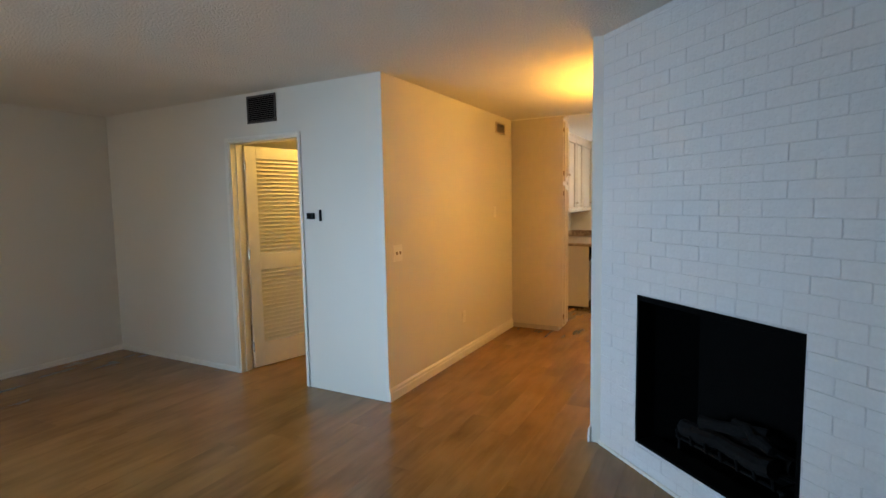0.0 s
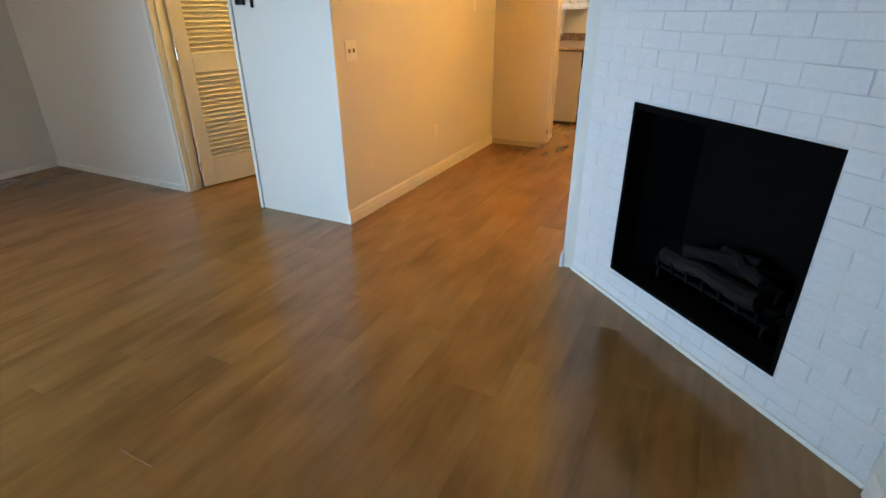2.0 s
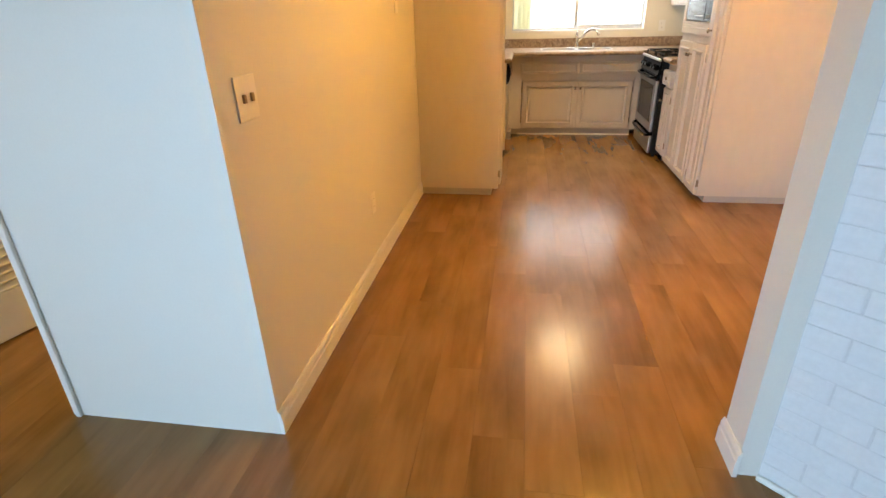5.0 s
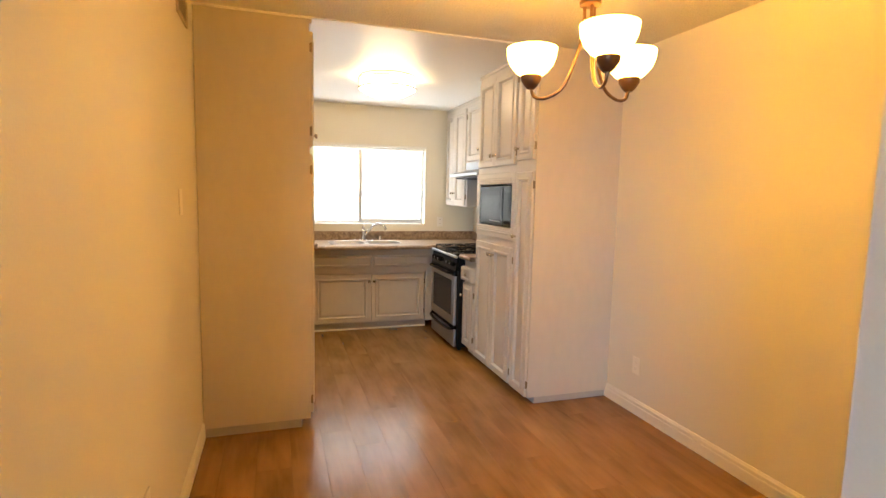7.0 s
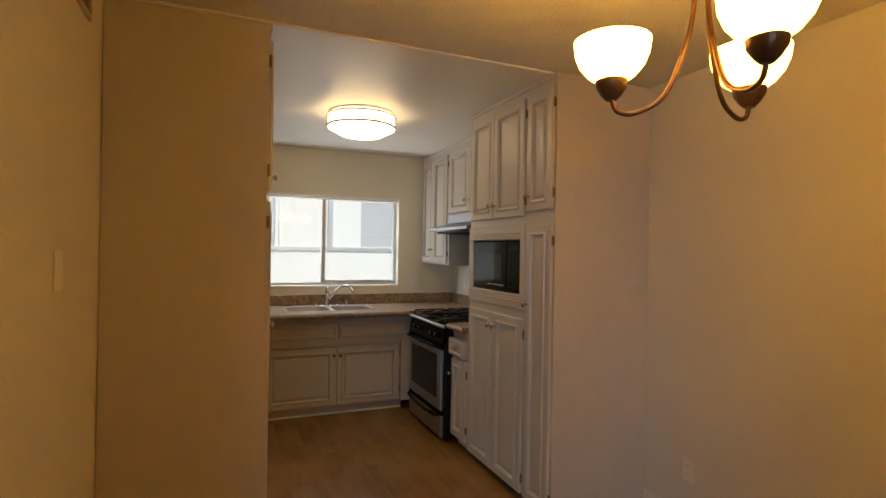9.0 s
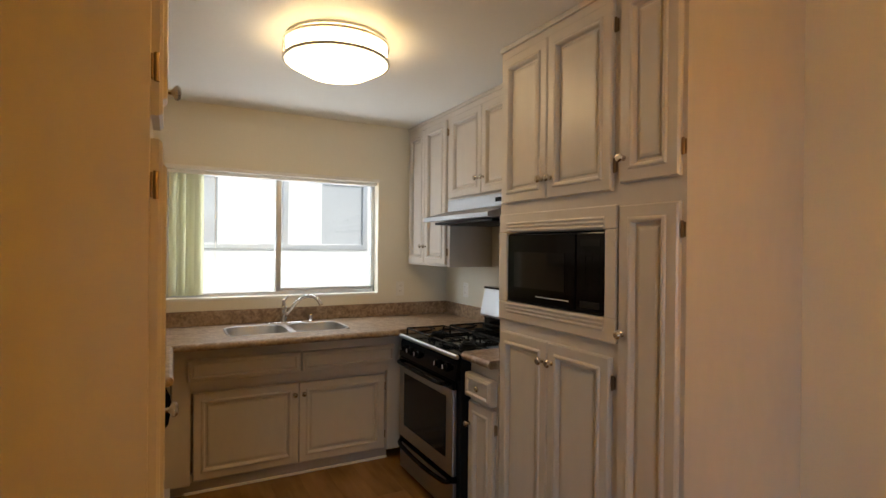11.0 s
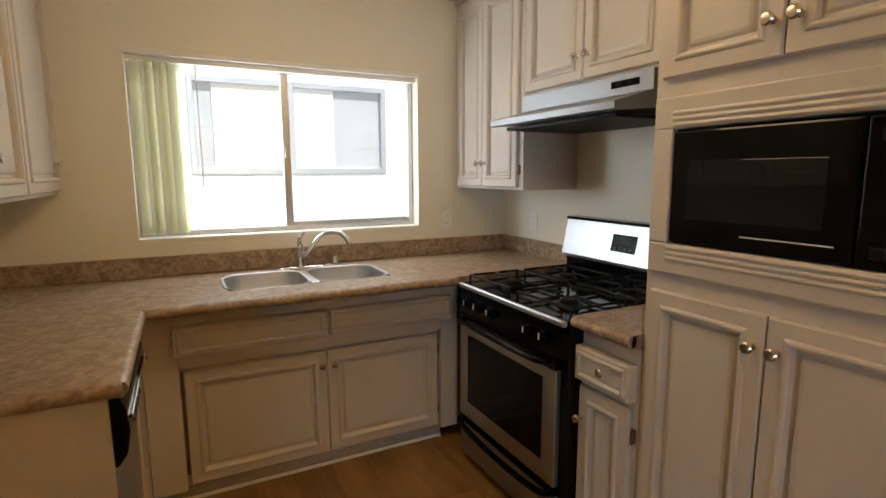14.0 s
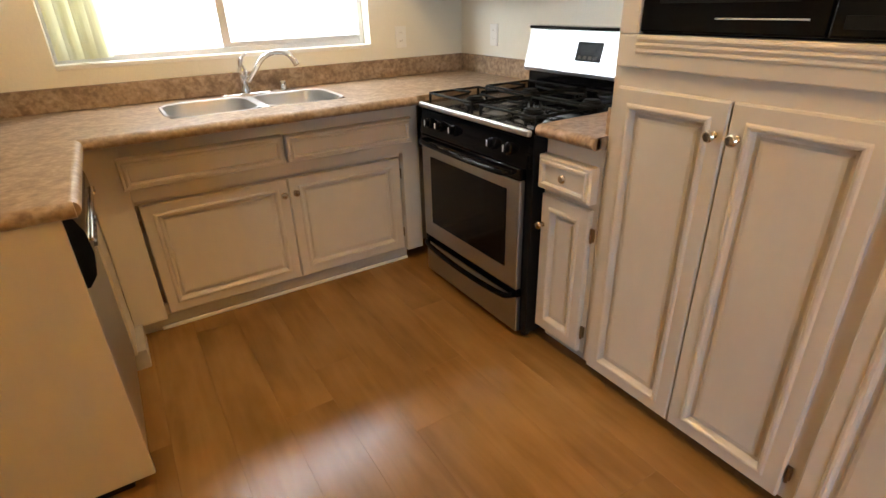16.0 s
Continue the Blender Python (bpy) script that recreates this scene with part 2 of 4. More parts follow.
def thing(name, at, label, category, group="", kind=""):
    ob = new(name)
    ob.empty_display_size = 0.1
    ob.location = at
    return tagged(ob, label, category, group, kind)


def box(x0, x1, y0, y1, z0, z1, bevel=0.0, bm=None, m=None, seg=2):
    out = bm or bmesh.new()
    tmp = bmesh.new()
    r = bmesh.ops.create_cube(tmp, size=1)
    for v in r["verts"]:
        v.co = Vector((x0 + (v.co.x + 0.5) * (x1 - x0), y0 + (v.co.y + 0.5) * (y1 - y0), z0 + (v.co.z + 0.5) * (z1 - z0)))
    if bevel:
        bmesh.ops.bevel(tmp, geom=list(tmp.edges), offset=bevel, segments=seg, affect="EDGES", profile=0.5)
    if m is not None:
        bmesh.ops.transform(tmp, matrix=m, verts=tmp.verts)
    join(out, tmp)
    return out


def sheet(us, vs, holes, d0, d1, place):
    """A slab cut into cells (us x vs), without the cells in holes, d0 to d1 thick; place(u, v, d) gives the point."""
    bm = bmesh.new()
    nodes = {}

    def node(i, j, k):
        if (i, j, k) not in nodes:
            nodes[i, j, k] = bm.verts.new(place(us[i], vs[j], (d0, d1)[k]))
        return nodes[i, j, k]

    cells = {(i, j) for i in range(len(us) - 1) for j in range(len(vs) - 1)} - set(holes)
    for i, j in sorted(cells):
        ring = [(i, j), (i + 1, j), (i + 1, j + 1), (i, j + 1)]
        for k in (0, 1):
            bm.faces.new([node(a, c, k) for a, c in ring])
        for s, (di, dj) in enumerate(((0, -1), (1, 0), (0, 1), (-1, 0))):
            if (i + di, j + dj) not in cells:
                p, q = ring[s], ring[(s + 1) % 4]
                bm.faces.new((node(*p, 0), node(*q, 0), node(*q, 1), node(*p, 1)))
    return bm


def join(out, tmp):
    me = bpy.data.meshes.new("tmp")
    tmp.to_mesh(me)
    tmp.free()
    out.from_mesh(me)
    bpy.data.meshes.remove(me)


def lathe(profile, m=None, steps=24, bm=None):
    """Turn (radius, height) pairs about z."""
    out = bm or bmesh.new()
    tmp = bmesh.new()
    rings = []
    for r, z in profile:
        if r < 1e-5:
            rings.append([tmp.verts.new((0, 0, z))])
        else:
            rings.append([tmp.verts.new((r * math.cos(2 * math.pi * i / steps), r * math.sin(2 * math.pi * i / steps), z)) for i in range(steps)])
    for a, c in zip(rings, rings[1:]):
        for i in range(steps):
            j = (i + 1) % steps
            if len(a) == 1 and len(c) == 1:
                continue
            if len(a) == 1:
                tmp.faces.new((a[0], c[i], c[j]))
            elif len(c) == 1:
                tmp.faces.new((a[i], a[j], c[0]))
            else:
                tmp.faces.new((a[i], a[j], c[j], c[i]))
    if m is not None:
        bmesh.ops.transform(tmp, matrix=m, verts=tmp.verts)
    join(out, tmp)
    return out


def tube(points, r, steps=10, bm=None, caps=True):
    """A round bar along a line of points."""
    out = bm or bmesh.new()
    tmp = bmesh.new()
    pts = [Vector(p) for p in points]
    rings, up = [], None
    for i, p in enumerate(pts):
        d = (pts[min(i + 1, len(pts) - 1)] - pts[max(i - 1, 0)]).normalized()
        if up is None:
            up = d.orthogonal().normalized()
        up = (up - d * up.dot(d)).normalized()
        side = d.cross(up)
        rr = r[i] if isinstance(r, (list, tuple)) else r
        rings.append([tmp.verts.new(p + (up * math.cos(2 * math.pi * k / steps) + side * math.sin(2 * math.pi * k / steps)) * rr) for k in range(steps)])
    for a, c in zip(rings, rings[1:]):
        for k in range(steps):
            j = (k + 1) % steps
            tmp.faces.new((a[k], a[j], c[j], c[k]))
    if caps:
        tmp.faces.new(rings[0])
        tmp.faces.new(rings[-1])
    join(out, tmp)
    return out


def arc(points, n=8):
    """Smooth line (Catmull-Rom) through the points."""
    p = [Vector(q) for q in points]
    p = [p[0] * 2 - p[1]] + p + [p[-1] * 2 - p[-2]]
    out = []
    for i in range(1, len(p) - 2):
        for k in range(n):
            t = k / n
            a, b, c, d = p[i - 1:i + 3]
            out.append(0.5 * (2 * b + (c - a) * t + (2 * a - 5 * b + 4 * c - d) * t * t + (3 * b - a - 3 * c + d) * t ** 3))
    out.append(p[-2])
    return out


def sweep(profile, a, b, inward):
    """A moulding: (out, up) profile pushed from a to b along a wall whose room lies towards inward."""
    bm = bmesh.new()
    a, b, n = Vector(a), Vector(b), Vector(inward).normalized()
    ends = [[bm.verts.new(p + n * u + Vector((0, 0, v))) for u, v in profile] for p in (a, b)]
    k = len(profile)
    for i in range(k):
        j = (i + 1) % k
        bm.faces.new((ends[0][i], ends[0][j], ends[1][j], ends[1][i]))
    bm.faces.new(ends[0])
    bm.faces.new(ends[1])
    return bm


def facing(x, y, z, way):
    """Pose of a thing's front, whose own front looks to -y: way is '-y', '-x' or '+x'."""
    return pose(x, y, z, 0, 0, {"-y": 0, "-x": -90, "+x": 90}[way])


def panel_bm(w, h, rings, m):
    """A board of w x h with nested (inset, height) rings on its face; back at y=0, front to -y."""
    bm = bmesh.new()
    loops = []
    for ins, d in rings:
        loops.append([bm.verts.new((x, -d, z)) for x, z in ((ins, ins), (w - ins, ins), (w - ins, h - ins), (ins, h - ins))])
    for a, c in zip(loops, loops[1:]):
        for i in range(4):
            j = (i + 1) % 4
            bm.faces.new((a[i], a[j], c[j], c[i]))
    bm.faces.new(loops[-1])
    bm.faces.new(list(reversed(loops[0])))
    bmesh.ops.transform(bm, matrix=m, verts=bm.verts)
    return bm


RAISED = [(0, 0), (0, 0.014), (0.005, 0.020), (0.042, 0.020), (0.046, 0.026), (0.051, 0.028), (0.057, 0.026), (0.061, 0.019), (0.064, 0.004), (0.073, 0.003), (0.080, 0.010), (0.090, 0.012)]
SLAB = [(0, 0), (0, 0.034), (0.005, 0.042), (0.014, 0.042), (0.017, 0.048), (0.024, 0.049), (0.029, 0.044), (0.031, 0.036), (0.036, 0.037)]
KNOB = [(0, 0), (0.010, 0), (0.010, 0.003), (0.0055, 0.006), (0.005, 0.014), (0.009, 0.018), (0.0155, 0.022), (0.0165, 0.027), (0.012, 0.032), (0, 0.034)]


def knob(at, way, parent):
    m = facing(*at, way) @ pose(0, 0, 0, 90, 0, 0)
    return part("knob", lathe(KNOB, m, 18), NICKEL, parent, "satin nickel round knob", soft=True)


def hinge(at, way, parent):
    m = facing(*at, way)
    bm = box(-0.008, 0.008, -0.005, 0, -0.024, 0.024, 0.002, m=m)
    tube([m @ Vector((0.0, -0.010, -0.027)), m @ Vector((0.0, -0.010, 0.027))], 0.005, 8, bm)
    return part("hinge", bm, HINGE, parent, "antique brass hinge")


def cab_door(parent, x, y, z, w, h, way, knob_at=None, hinge_side=None, rings=RAISED, name="door"):
    """A raised-panel door whose lower corner (left, as one faces it) is at x, y, z."""
    m = facing(x, y, z, way)
    d = part(name, panel_bm(w, h, rings, m), CAB, parent)
    if knob_at:
        knob(m @ Vector((knob_at[0], -0.020, knob_at[1])), way, d)
    if hinge_side is not None:
        hx = -0.009 if hinge_side == "l" else w + 0.009
        for hz in (0.09, h - 0.09):
            hinge(m @ Vector((hx, 0.0, hz)), way, d)
    return d

# ---- structure ----
H = 2.44
XL, XR = -3.43, 2.73
YF, YW = 2.63, 5.395


def slab(name, b, material, label, category="wall", bevel=0.0):
    return tagged(part(name, box(*b, bevel), material), label, category, kind="structure")


def slabs(name, bs, material, label, category="wall"):
    bm = bmesh.new()
    for b in bs:
        box(*b, bm=bm)
    return tagged(part(name, bm, material), label, category, kind="structure")


wall_at = lambda u, v, d: (u, d, v)
tagged(part("wall_living_north", sheet((XL, -1.615, -0.80, 0), (0, 2.06, H), [(1, 0)], 0, 0.12, wall_at), WALL), "off-white painted wall with a doorway to the hall", "wall", kind="structure")
slab("wall_dining_west", (-0.12, 0, 0.12, YF + 0.02, 0, H), WALL, "off-white painted wall of the dining area")
slab("wall_kitchen_west", (-0.12, 0, YF + 0.02, YW, 0, H), KWALL, "cream painted kitchen wall")
slab("wall_living_west", (XL - 0.12, XL, YS, 1.5, 0, H), WALL, "off-white painted living room wall")
slab("wall_east", (XR, XR + 0.12, YS, YF + 0.02, 0, H), WALL, "off-white painted long wall")
slab("wall_kitchen_east", (XR, XR + 0.12, YF + 0.02, YW, 0, H), KWALL, "cream painted kitchen wall behind the stove")
slabs("wall_stub", [(1.49, 1.60, 0.017, 0.15, 0, H), (1.60, XR, 0.115, 0.15, 0, H)], WALL, "off-white stub wall beside the fireplace")
slab("wall_hall_north", (XL, -0.12, 1.38, 1.5, 0, H), WALL, "off-white hall wall")
tagged(part("wall_living_south", sheet((XL, GX - 1.1, GX + 1.1, XR), (0, 2.1, H), [(1, 0)], YS - 0.12, YS, wall_at), WALL), "off-white wall round a wide glass door", "wall", kind="structure")
WX0, WX1, WZ0, WZ1 = 0.613, 2.107, 1.10, 1.985
tagged(part("wall_kitchen_north", sheet((-0.12, WX0, WX1, XR + 0.12), (0, WZ0, WZ1, H), [(1, 1)], YW, YW + 0.14, wall_at), KWALL), "cream painted kitchen wall round the window", "wall", kind="structure")
slabs("ceiling", [(XL - 0.12, XR + 0.12, YS - 0.12, 1.5, H, H + 0.12), (-0.12, XR + 0.12, 1.5, YF - 0.02, H, H + 0.12)], POPCORN, "off-white textured ceiling", "ceiling")
slab("ceiling_kitchen", (-0.12, XR + 0.12, YF - 0.02, YW + 0.14, H, H + 0.12), KCEIL, "glossy white smooth kitchen ceiling", "ceiling")
slab("trim_ceiling_edge", (0, XR, YF - 0.028, YF - 0.008, H - 0.010, H), TRIM, "thin painted strip between two ceilings", "trim", 0.003)

# glass door behind the walker
gd = thing("window_1", (GX, YS - 0.06, 0), "wide sliding glass door with aluminium frame", "window", kind="structure")
for x0, x1 in ((GX - 1.1, GX - 1.04), (GX - 0.03, GX + 0.03), (GX + 1.04, GX + 1.1)):
    part("window_frame", box(x0, x1, YS - 0.10, YS - 0.05, 0.0, 2.1, 0.004), ALU, gd)
for z0, z1 in ((0.0, 0.05), (2.05, 2.1)):
    for x0, x1 in ((GX - 1.04, GX - 0.03), (GX + 0.03, GX + 1.04)):
        part("window_frame", box(x0, x1, YS - 0.10, YS - 0.05, z0, z1, 0.004), ALU, gd)
for x0, x1 in ((GX - 1.04, GX - 0.03), (GX + 0.03, GX + 1.04)):
    part("pane", box(x0, x1, YS - 0.078, YS - 0.072, 0.05, 2.05), PANE, gd).visible_shadow = False

# baseboards
BASE = [(0, 0), (0.014, 0), (0.014, 0.060), (0.011, 0.066), (0.011, 0.084), (0.007, 0.092), (0.004, 0.100), (0, 0.100)]
LOW = [(0, 0), (0.009, 0), (0.009, 0.045), (0.005, 0.052), (0, 0.052)]


def baseboard(profile, a, b, inward):
    return tagged(part("baseboard", sweep(profile, a, b, inward), TRIM), "white painted moulded baseboard", "baseboard", kind="structure")


baseboard(BASE, (0, 0.0, 0), (0, YF, 0), (1, 0, 0))
baseboard(BASE, (XR, 0.15, 0), (XR, YF, 0), (-1, 0, 0))
baseboard(BASE, (1.49, 0.15, 0), (XR, 0.15, 0), (0, 1, 0))
baseboard(BASE, (1.49, 0.005, 0), (1.49, 0.16, 0), (-1, 0, 0))
baseboard(LOW, (XL, YS, 0), (XL, 0, 0), (1, 0, 0))
baseboard(LOW, (XL, 0, 0), (-1.66, 0, 0), (0, -1, 0))
baseboard(BASE, (XR, YS, 0), (XR, -1.10, 0), (-1, 0, 0))

# door casing in the living room
dc = thing("door_1", (-1.2, 0.06, 0), "cream painted doorway casing with stops", "door frame", kind="structure")
for x0, x1 in ((-1.615, -1.595), (-0.82, -0.80)):
    part("jamb", box(x0, x1, -0.004, 0.124, 0, 2.06, 0.002), DOORW, dc)
part("head", box(-1.595, -0.82, -0.004, 0.124, 2.04, 2.06, 0.002), DOORW, dc)
for x0, x1 in ((-1.595, -1.582), (-0.833, -0.82)):
    part("stop", box(x0, x1, 0.045, 0.08, 0, 2.04, 0.002), DOORW, dc)
for x0, x1 in ((-1.655, -1.612), (-0.803, -0.782)):
    part("casing", box(x0, x1, -0.014, 0.0, 0, 2.085, 0.004), TRIM, dc)
part("casing", box(-1.612, -0.803, -0.014, 0.0, 2.055, 2.085, 0.004), TRIM, dc)

# louvred hall door, standing open
ldr = thing("louvered_door", (-1.585, 0.13, 0), "cream louvered wooden door standing open into the hall", "door")
LM = Matrix.Translation((-1.585, 0.13, 0.012)) @ pose(0, 0, 0, 0, 0, 76)
DW, DH = 0.76, 2.02
for x0, x1 in ((0, 0.105), (DW - 0.105, DW)):
    part("stile", box(x0, x1, -0.017, 0.017, 0, DH, 0.003, m=LM), DOORW, ldr)
for z0, z1 in ((0, 0.22), (0.90, 1.04), (DH - 0.11, DH)):
    part("rail", box(0.105, DW - 0.105, -0.017, 0.017, z0, z1, 0.003, m=LM), DOORW, ldr)
for z0, z1 in ((0.22, 0.90), (1.04, DH - 0.11)):
    k = int((z1 - z0) / 0.036)
    for i in range(k):
        zc = z0 + (i + 0.5) * (z1 - z0) / k
        part("slat", box(0.106, DW - 0.106, -0.021, 0.021, -0.0035, 0.0035, m=LM @ Matrix.Translation((0, 0, zc)) @ pose(0, 0, 0, 42, 0, 0)), DOORW, ldr)
for hz in (0.2, 1.05, 1.85):
    part("hinge", tube([LM @ Vector((-0.004, -0.020, hz - 0.045)), LM @ Vector((-0.004, -0.020, hz + 0.045))], 0.007, 8), NICKEL, ldr, "steel butt hinge")

# ---- fireplace ----
A2, B2 = Vector((1.55, 0.010, 0)), Vector((XR, -1.07, 0))
FL = (B2 - A2).length
fu = (B2 - A2).normalized()
FM = Matrix.Translation(A2) @ Matrix((( fu.x, -fu.y, 0, 0), (fu.y, fu.x, 0, 0), (0, 0, 1, 0), (0, 0, 0, 1)))
FX0, FX1, FZ0, FZ1 = 0.315, 1.235, 0.158, 0.982
fp = thing("fireplace", FM @ Vector((FL / 2, 0.1, 0)), "white painted brick corner fireplace with black firebox", "fireplace")
core = sheet((0, FX0, FX1, FL), (0, FZ0, FZ1, H), [(1, 1)], 0.0025, 0.12, lambda u, v, d: FM @ Vector((u, d, v)))
part("chimney_breast", core, MORTAR, fp, "white painted mortar between bricks")
fb = bmesh.new()
outer = [(FX0 - 0.015, 0.02), (FX0 + 0.10, 0.34), (FX1 - 0.10, 0.34), (FX1 + 0.015, 0.02)]
lo = [fb.verts.new(FM @ Vector((x, y, FZ0 - 0.01))) for x, y in outer]
hi = [fb.verts.new(FM @ Vector((x, y, FZ1 + 0.01))) for x, y in outer]
for k in range(3):
    fb.faces.new((lo[k], lo[k + 1], hi[k + 1], hi[k]))
fb.faces.new(lo)
fb.faces.new(hi)
bmesh.ops.recalc_face_normals(fb, faces=fb.faces)
part("firebox", fb, NEAR_BLACK, fp, "black firebox lining")
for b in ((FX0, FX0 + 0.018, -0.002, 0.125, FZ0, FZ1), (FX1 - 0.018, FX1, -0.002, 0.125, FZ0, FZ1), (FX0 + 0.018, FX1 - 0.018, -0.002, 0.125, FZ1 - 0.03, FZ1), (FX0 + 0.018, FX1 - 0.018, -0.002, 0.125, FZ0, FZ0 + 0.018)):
    part("surround", box(*b, 0.003, m=FM), NEAR_BLACK, fp, "black metal surround")
grate = bmesh.new()
for i in range(7):
    x = 0.50 + i * 0.09
    tube([FM @ Vector((x, 0.11, FZ0 + 0.13)), FM @ Vector((x, 0.12, FZ0 + 0.08)), FM @ Vector((x, 0.28, FZ0 + 0.08)), FM @ Vector((x, 0.29, FZ0 + 0.14))], 0.007, 6, grate)
for y in (0.14, 0.26):
    tube([FM @ Vector((0.47, y, FZ0 + 0.075)), FM @ Vector((1.08, y, FZ0 + 0.075))], 0.008, 6, grate)
    for x in (0.49, 1.06):
        tube([FM @ Vector((x, y, FZ0)), FM @ Vector((x, y, FZ0 + 0.075))], 0.007, 6, grate)
part("grate", grate, IRON, fp, "black iron grate")
rnd = random.Random(4)
for p, q, r in (((0.50, 0.16, 0.14), (1.02, 0.15, 0.15), 0.042), ((0.55, 0.24, 0.15), (1.03, 0.25, 0.14), 0.048), ((0.62, 0.15, 0.21), (0.90, 0.26, 0.24), 0.034), ((0.74, 0.25, 0.24), (1.0, 0.16, 0.22), 0.03)):
    a, b = Vector(p), Vector(q)
    pts = [FM @ (a.lerp(b, i / 7) + Vector((0, rnd.uniform(-0.008, 0.008), FZ0 + rnd.uniform(-0.008, 0.008)))) for i in range(8)]
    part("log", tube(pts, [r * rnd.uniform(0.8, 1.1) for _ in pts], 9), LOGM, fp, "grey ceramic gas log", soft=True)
part("base_trim", box(0.0, FL, -0.012, -0.001, 0, 0.022, 0.004, m=FM), TRIM, fp, "thin white trim along the floor")

# ---- ceiling and wall fixtures ----


def vent(name, m, w, h, n, material, label):
    """A grille on a wall; the front looks to -y of m."""
    v = thing(name, m.translation, label, "vent")
    part("backing", box(0.008, w - 0.008, -0.003, -0.001, 0.008, h - 0.008, m=m), NEAR_BLACK if material is GRILLE else BLACKM, v)
    for b in ((0, w, -0.012, -0.001, 0, 0.016), (0, w, -0.012, -0.001, h - 0.016, h), (0, 0.016, -0.0118, -0.001, 0.016, h - 0.016), (w - 0.016, w, -0.0118, -0.001, 0.016, h - 0.016)):
        part("frame_bar", box(*b, 0.002, m=m), material, v)
    for i in range(n):
        zc = 0.018 + (i + 0.5) * (h - 0.036) / n
        part("slat", box(0.016, w - 0.016, -0.007, 0.004, -0.001, 0.001, m=m @ Matrix.Translation((0, -0.004, zc)) @ pose(0, 0, 0, 40, 0, 0)), material, v)
    return v


vent("return_vent", facing(-1.36, 0, 2.185, "-y"), 0.33, 0.225, 12, GRILLE, "dark dusty return air grille above the doorway")
vent("wall_vent", facing(0, 2.14, 2.245, "+x"), 0.27, 0.12, 6, CREAMGR, "small cream air register near the ceiling")


def plate(name, m, w, h, label, category, holes, group=""):
    """A wall plate centred on m."""
    p = thing(name, m.translation, label, category, group)
    part("cover", box(-w / 2, w / 2, -0.006, -0.0005, -h / 2, h / 2, 0.002, m=m), PLASTIC, p)
    for x, z, a, b, d, mm in holes:
        part("rocker" if d > 0.008 else "socket", box(x - a / 2, x + a / 2, -d, -0.004, z - b / 2, z + b / 2, 0.001, m=m), mm, p)
    return p


OUT = [(0, 0.022, 0.034, 0.028, 0.0075, PLASTIC), (0, -0.022, 0.034, 0.028, 0.0075, PLASTIC), (-0.006, 0.024, 0.003, 0.010, 0.0079, PLUGHOLE), (0.006, 0.024, 0.003, 0.010, 0.0079, PLUGHOLE), (-0.006, -0.020, 0.003, 0.010, 0.0079, PLUGHOLE), (0.006, -0.020, 0.003, 0.010, 0.0079, PLUGHOLE)]
plate("light_switch", facing(0, 0.165, 1.12, "+x"), 0.118, 0.125, "ivory double light switch with brown toggles", "switch", [(-0.023, 0, 0.012, 0.024, 0.014, PLUGHOLE), (0.023, 0, 0.012, 0.024, 0.014, PLUGHOLE)])
plate("wall_outlet", facing(0, 1.30, 0.395, "+x"), 0.07, 0.115, "cream wall outlet low on the wall", "outlet", OUT, "wall outlets")
plate("wall_outlet", facing(XR, 2.28, 0.33, "-x"), 0.07, 0.115, "cream wall outlet low on the wall", "outlet", OUT, "wall outlets")
plate("wall_outlet", facing(2.30, YW, 1.13, "-y"), 0.07, 0.115, "cream wall outlet above the counter", "outlet", OUT, "wall outlets")
plate("wall_outlet", facing(XR, 5.06, 1.13, "-x"), 0.07, 0.115, "cream wall outlet above the counter", "outlet", OUT, "wall outlets")
plate("wall_plate", facing(0, 2.10, 1.39, "+x"), 0.075, 0.12, "cream blank wall plate", "wall plate", [])
th = thing("thermostat", (-0.70, 0, 1.41), "small thermostat with dark display on the wall", "thermostat")
part("body", box(-0.735, -0.665, -0.022, -0.0005, 1.385, 1.435, 0.004), BLACKM, th)
part("display", box(-0.722, -0.690, -0.0235, -0.02, 1.397, 1.424, 0.001), CLOCK, th)
sw = thing("wall_sensor", (-0.605, 0, 1.415), "narrow dark sensor strip beside the thermostat", "sensor")
part("body", box(-0.614, -0.596, -0.014, -0.0005, 1.37, 1.46, 0.003), BLACKM, sw)
part("button", box(-0.609, -0.601, -0.016, -0.012, 1.40, 1.42, 0.001), GRILLE, sw)

# chandelier
CX, CY = 1.548, 1.222
ch = thing("chandelier", (CX, CY, H), "bronze three-arm chandelier with lit opal glass bowls", "chandelier")
CM = Matrix.Translation((CX, CY, 0))
part("canopy", lathe([(0, H), (0.070, H), (0.072, H - 0.008), (0.060, H - 0.020), (0.034, H - 0.030), (0.014, H - 0.034), (0, H - 0.034)], CM), BRONZE, ch, soft=True)
chain = bmesh.new()
for i in range(4):
    zc, a = H - 0.044 - i * 0.017, (i % 2) * math.pi / 2
    tube([(CX + 0.006 * math.cos(t) * math.cos(a), CY + 0.006 * math.cos(t) * math.sin(a), zc + 0.014 * math.sin(t)) for t in [k * math.pi / 6 for k in range(13)]], 0.0022, 6, chain, caps=False)
part("chain", chain, BRONZE, ch, "bronze chain links")
part("ring", tube([(CX + 0.026 * math.cos(t), CY, H - 0.120 + 0.026 * math.sin(t)) for t in [k * math.pi / 12 for k in range(25)]], 0.003, 6, caps=False), BRONZE, ch)
z = H - 0.131
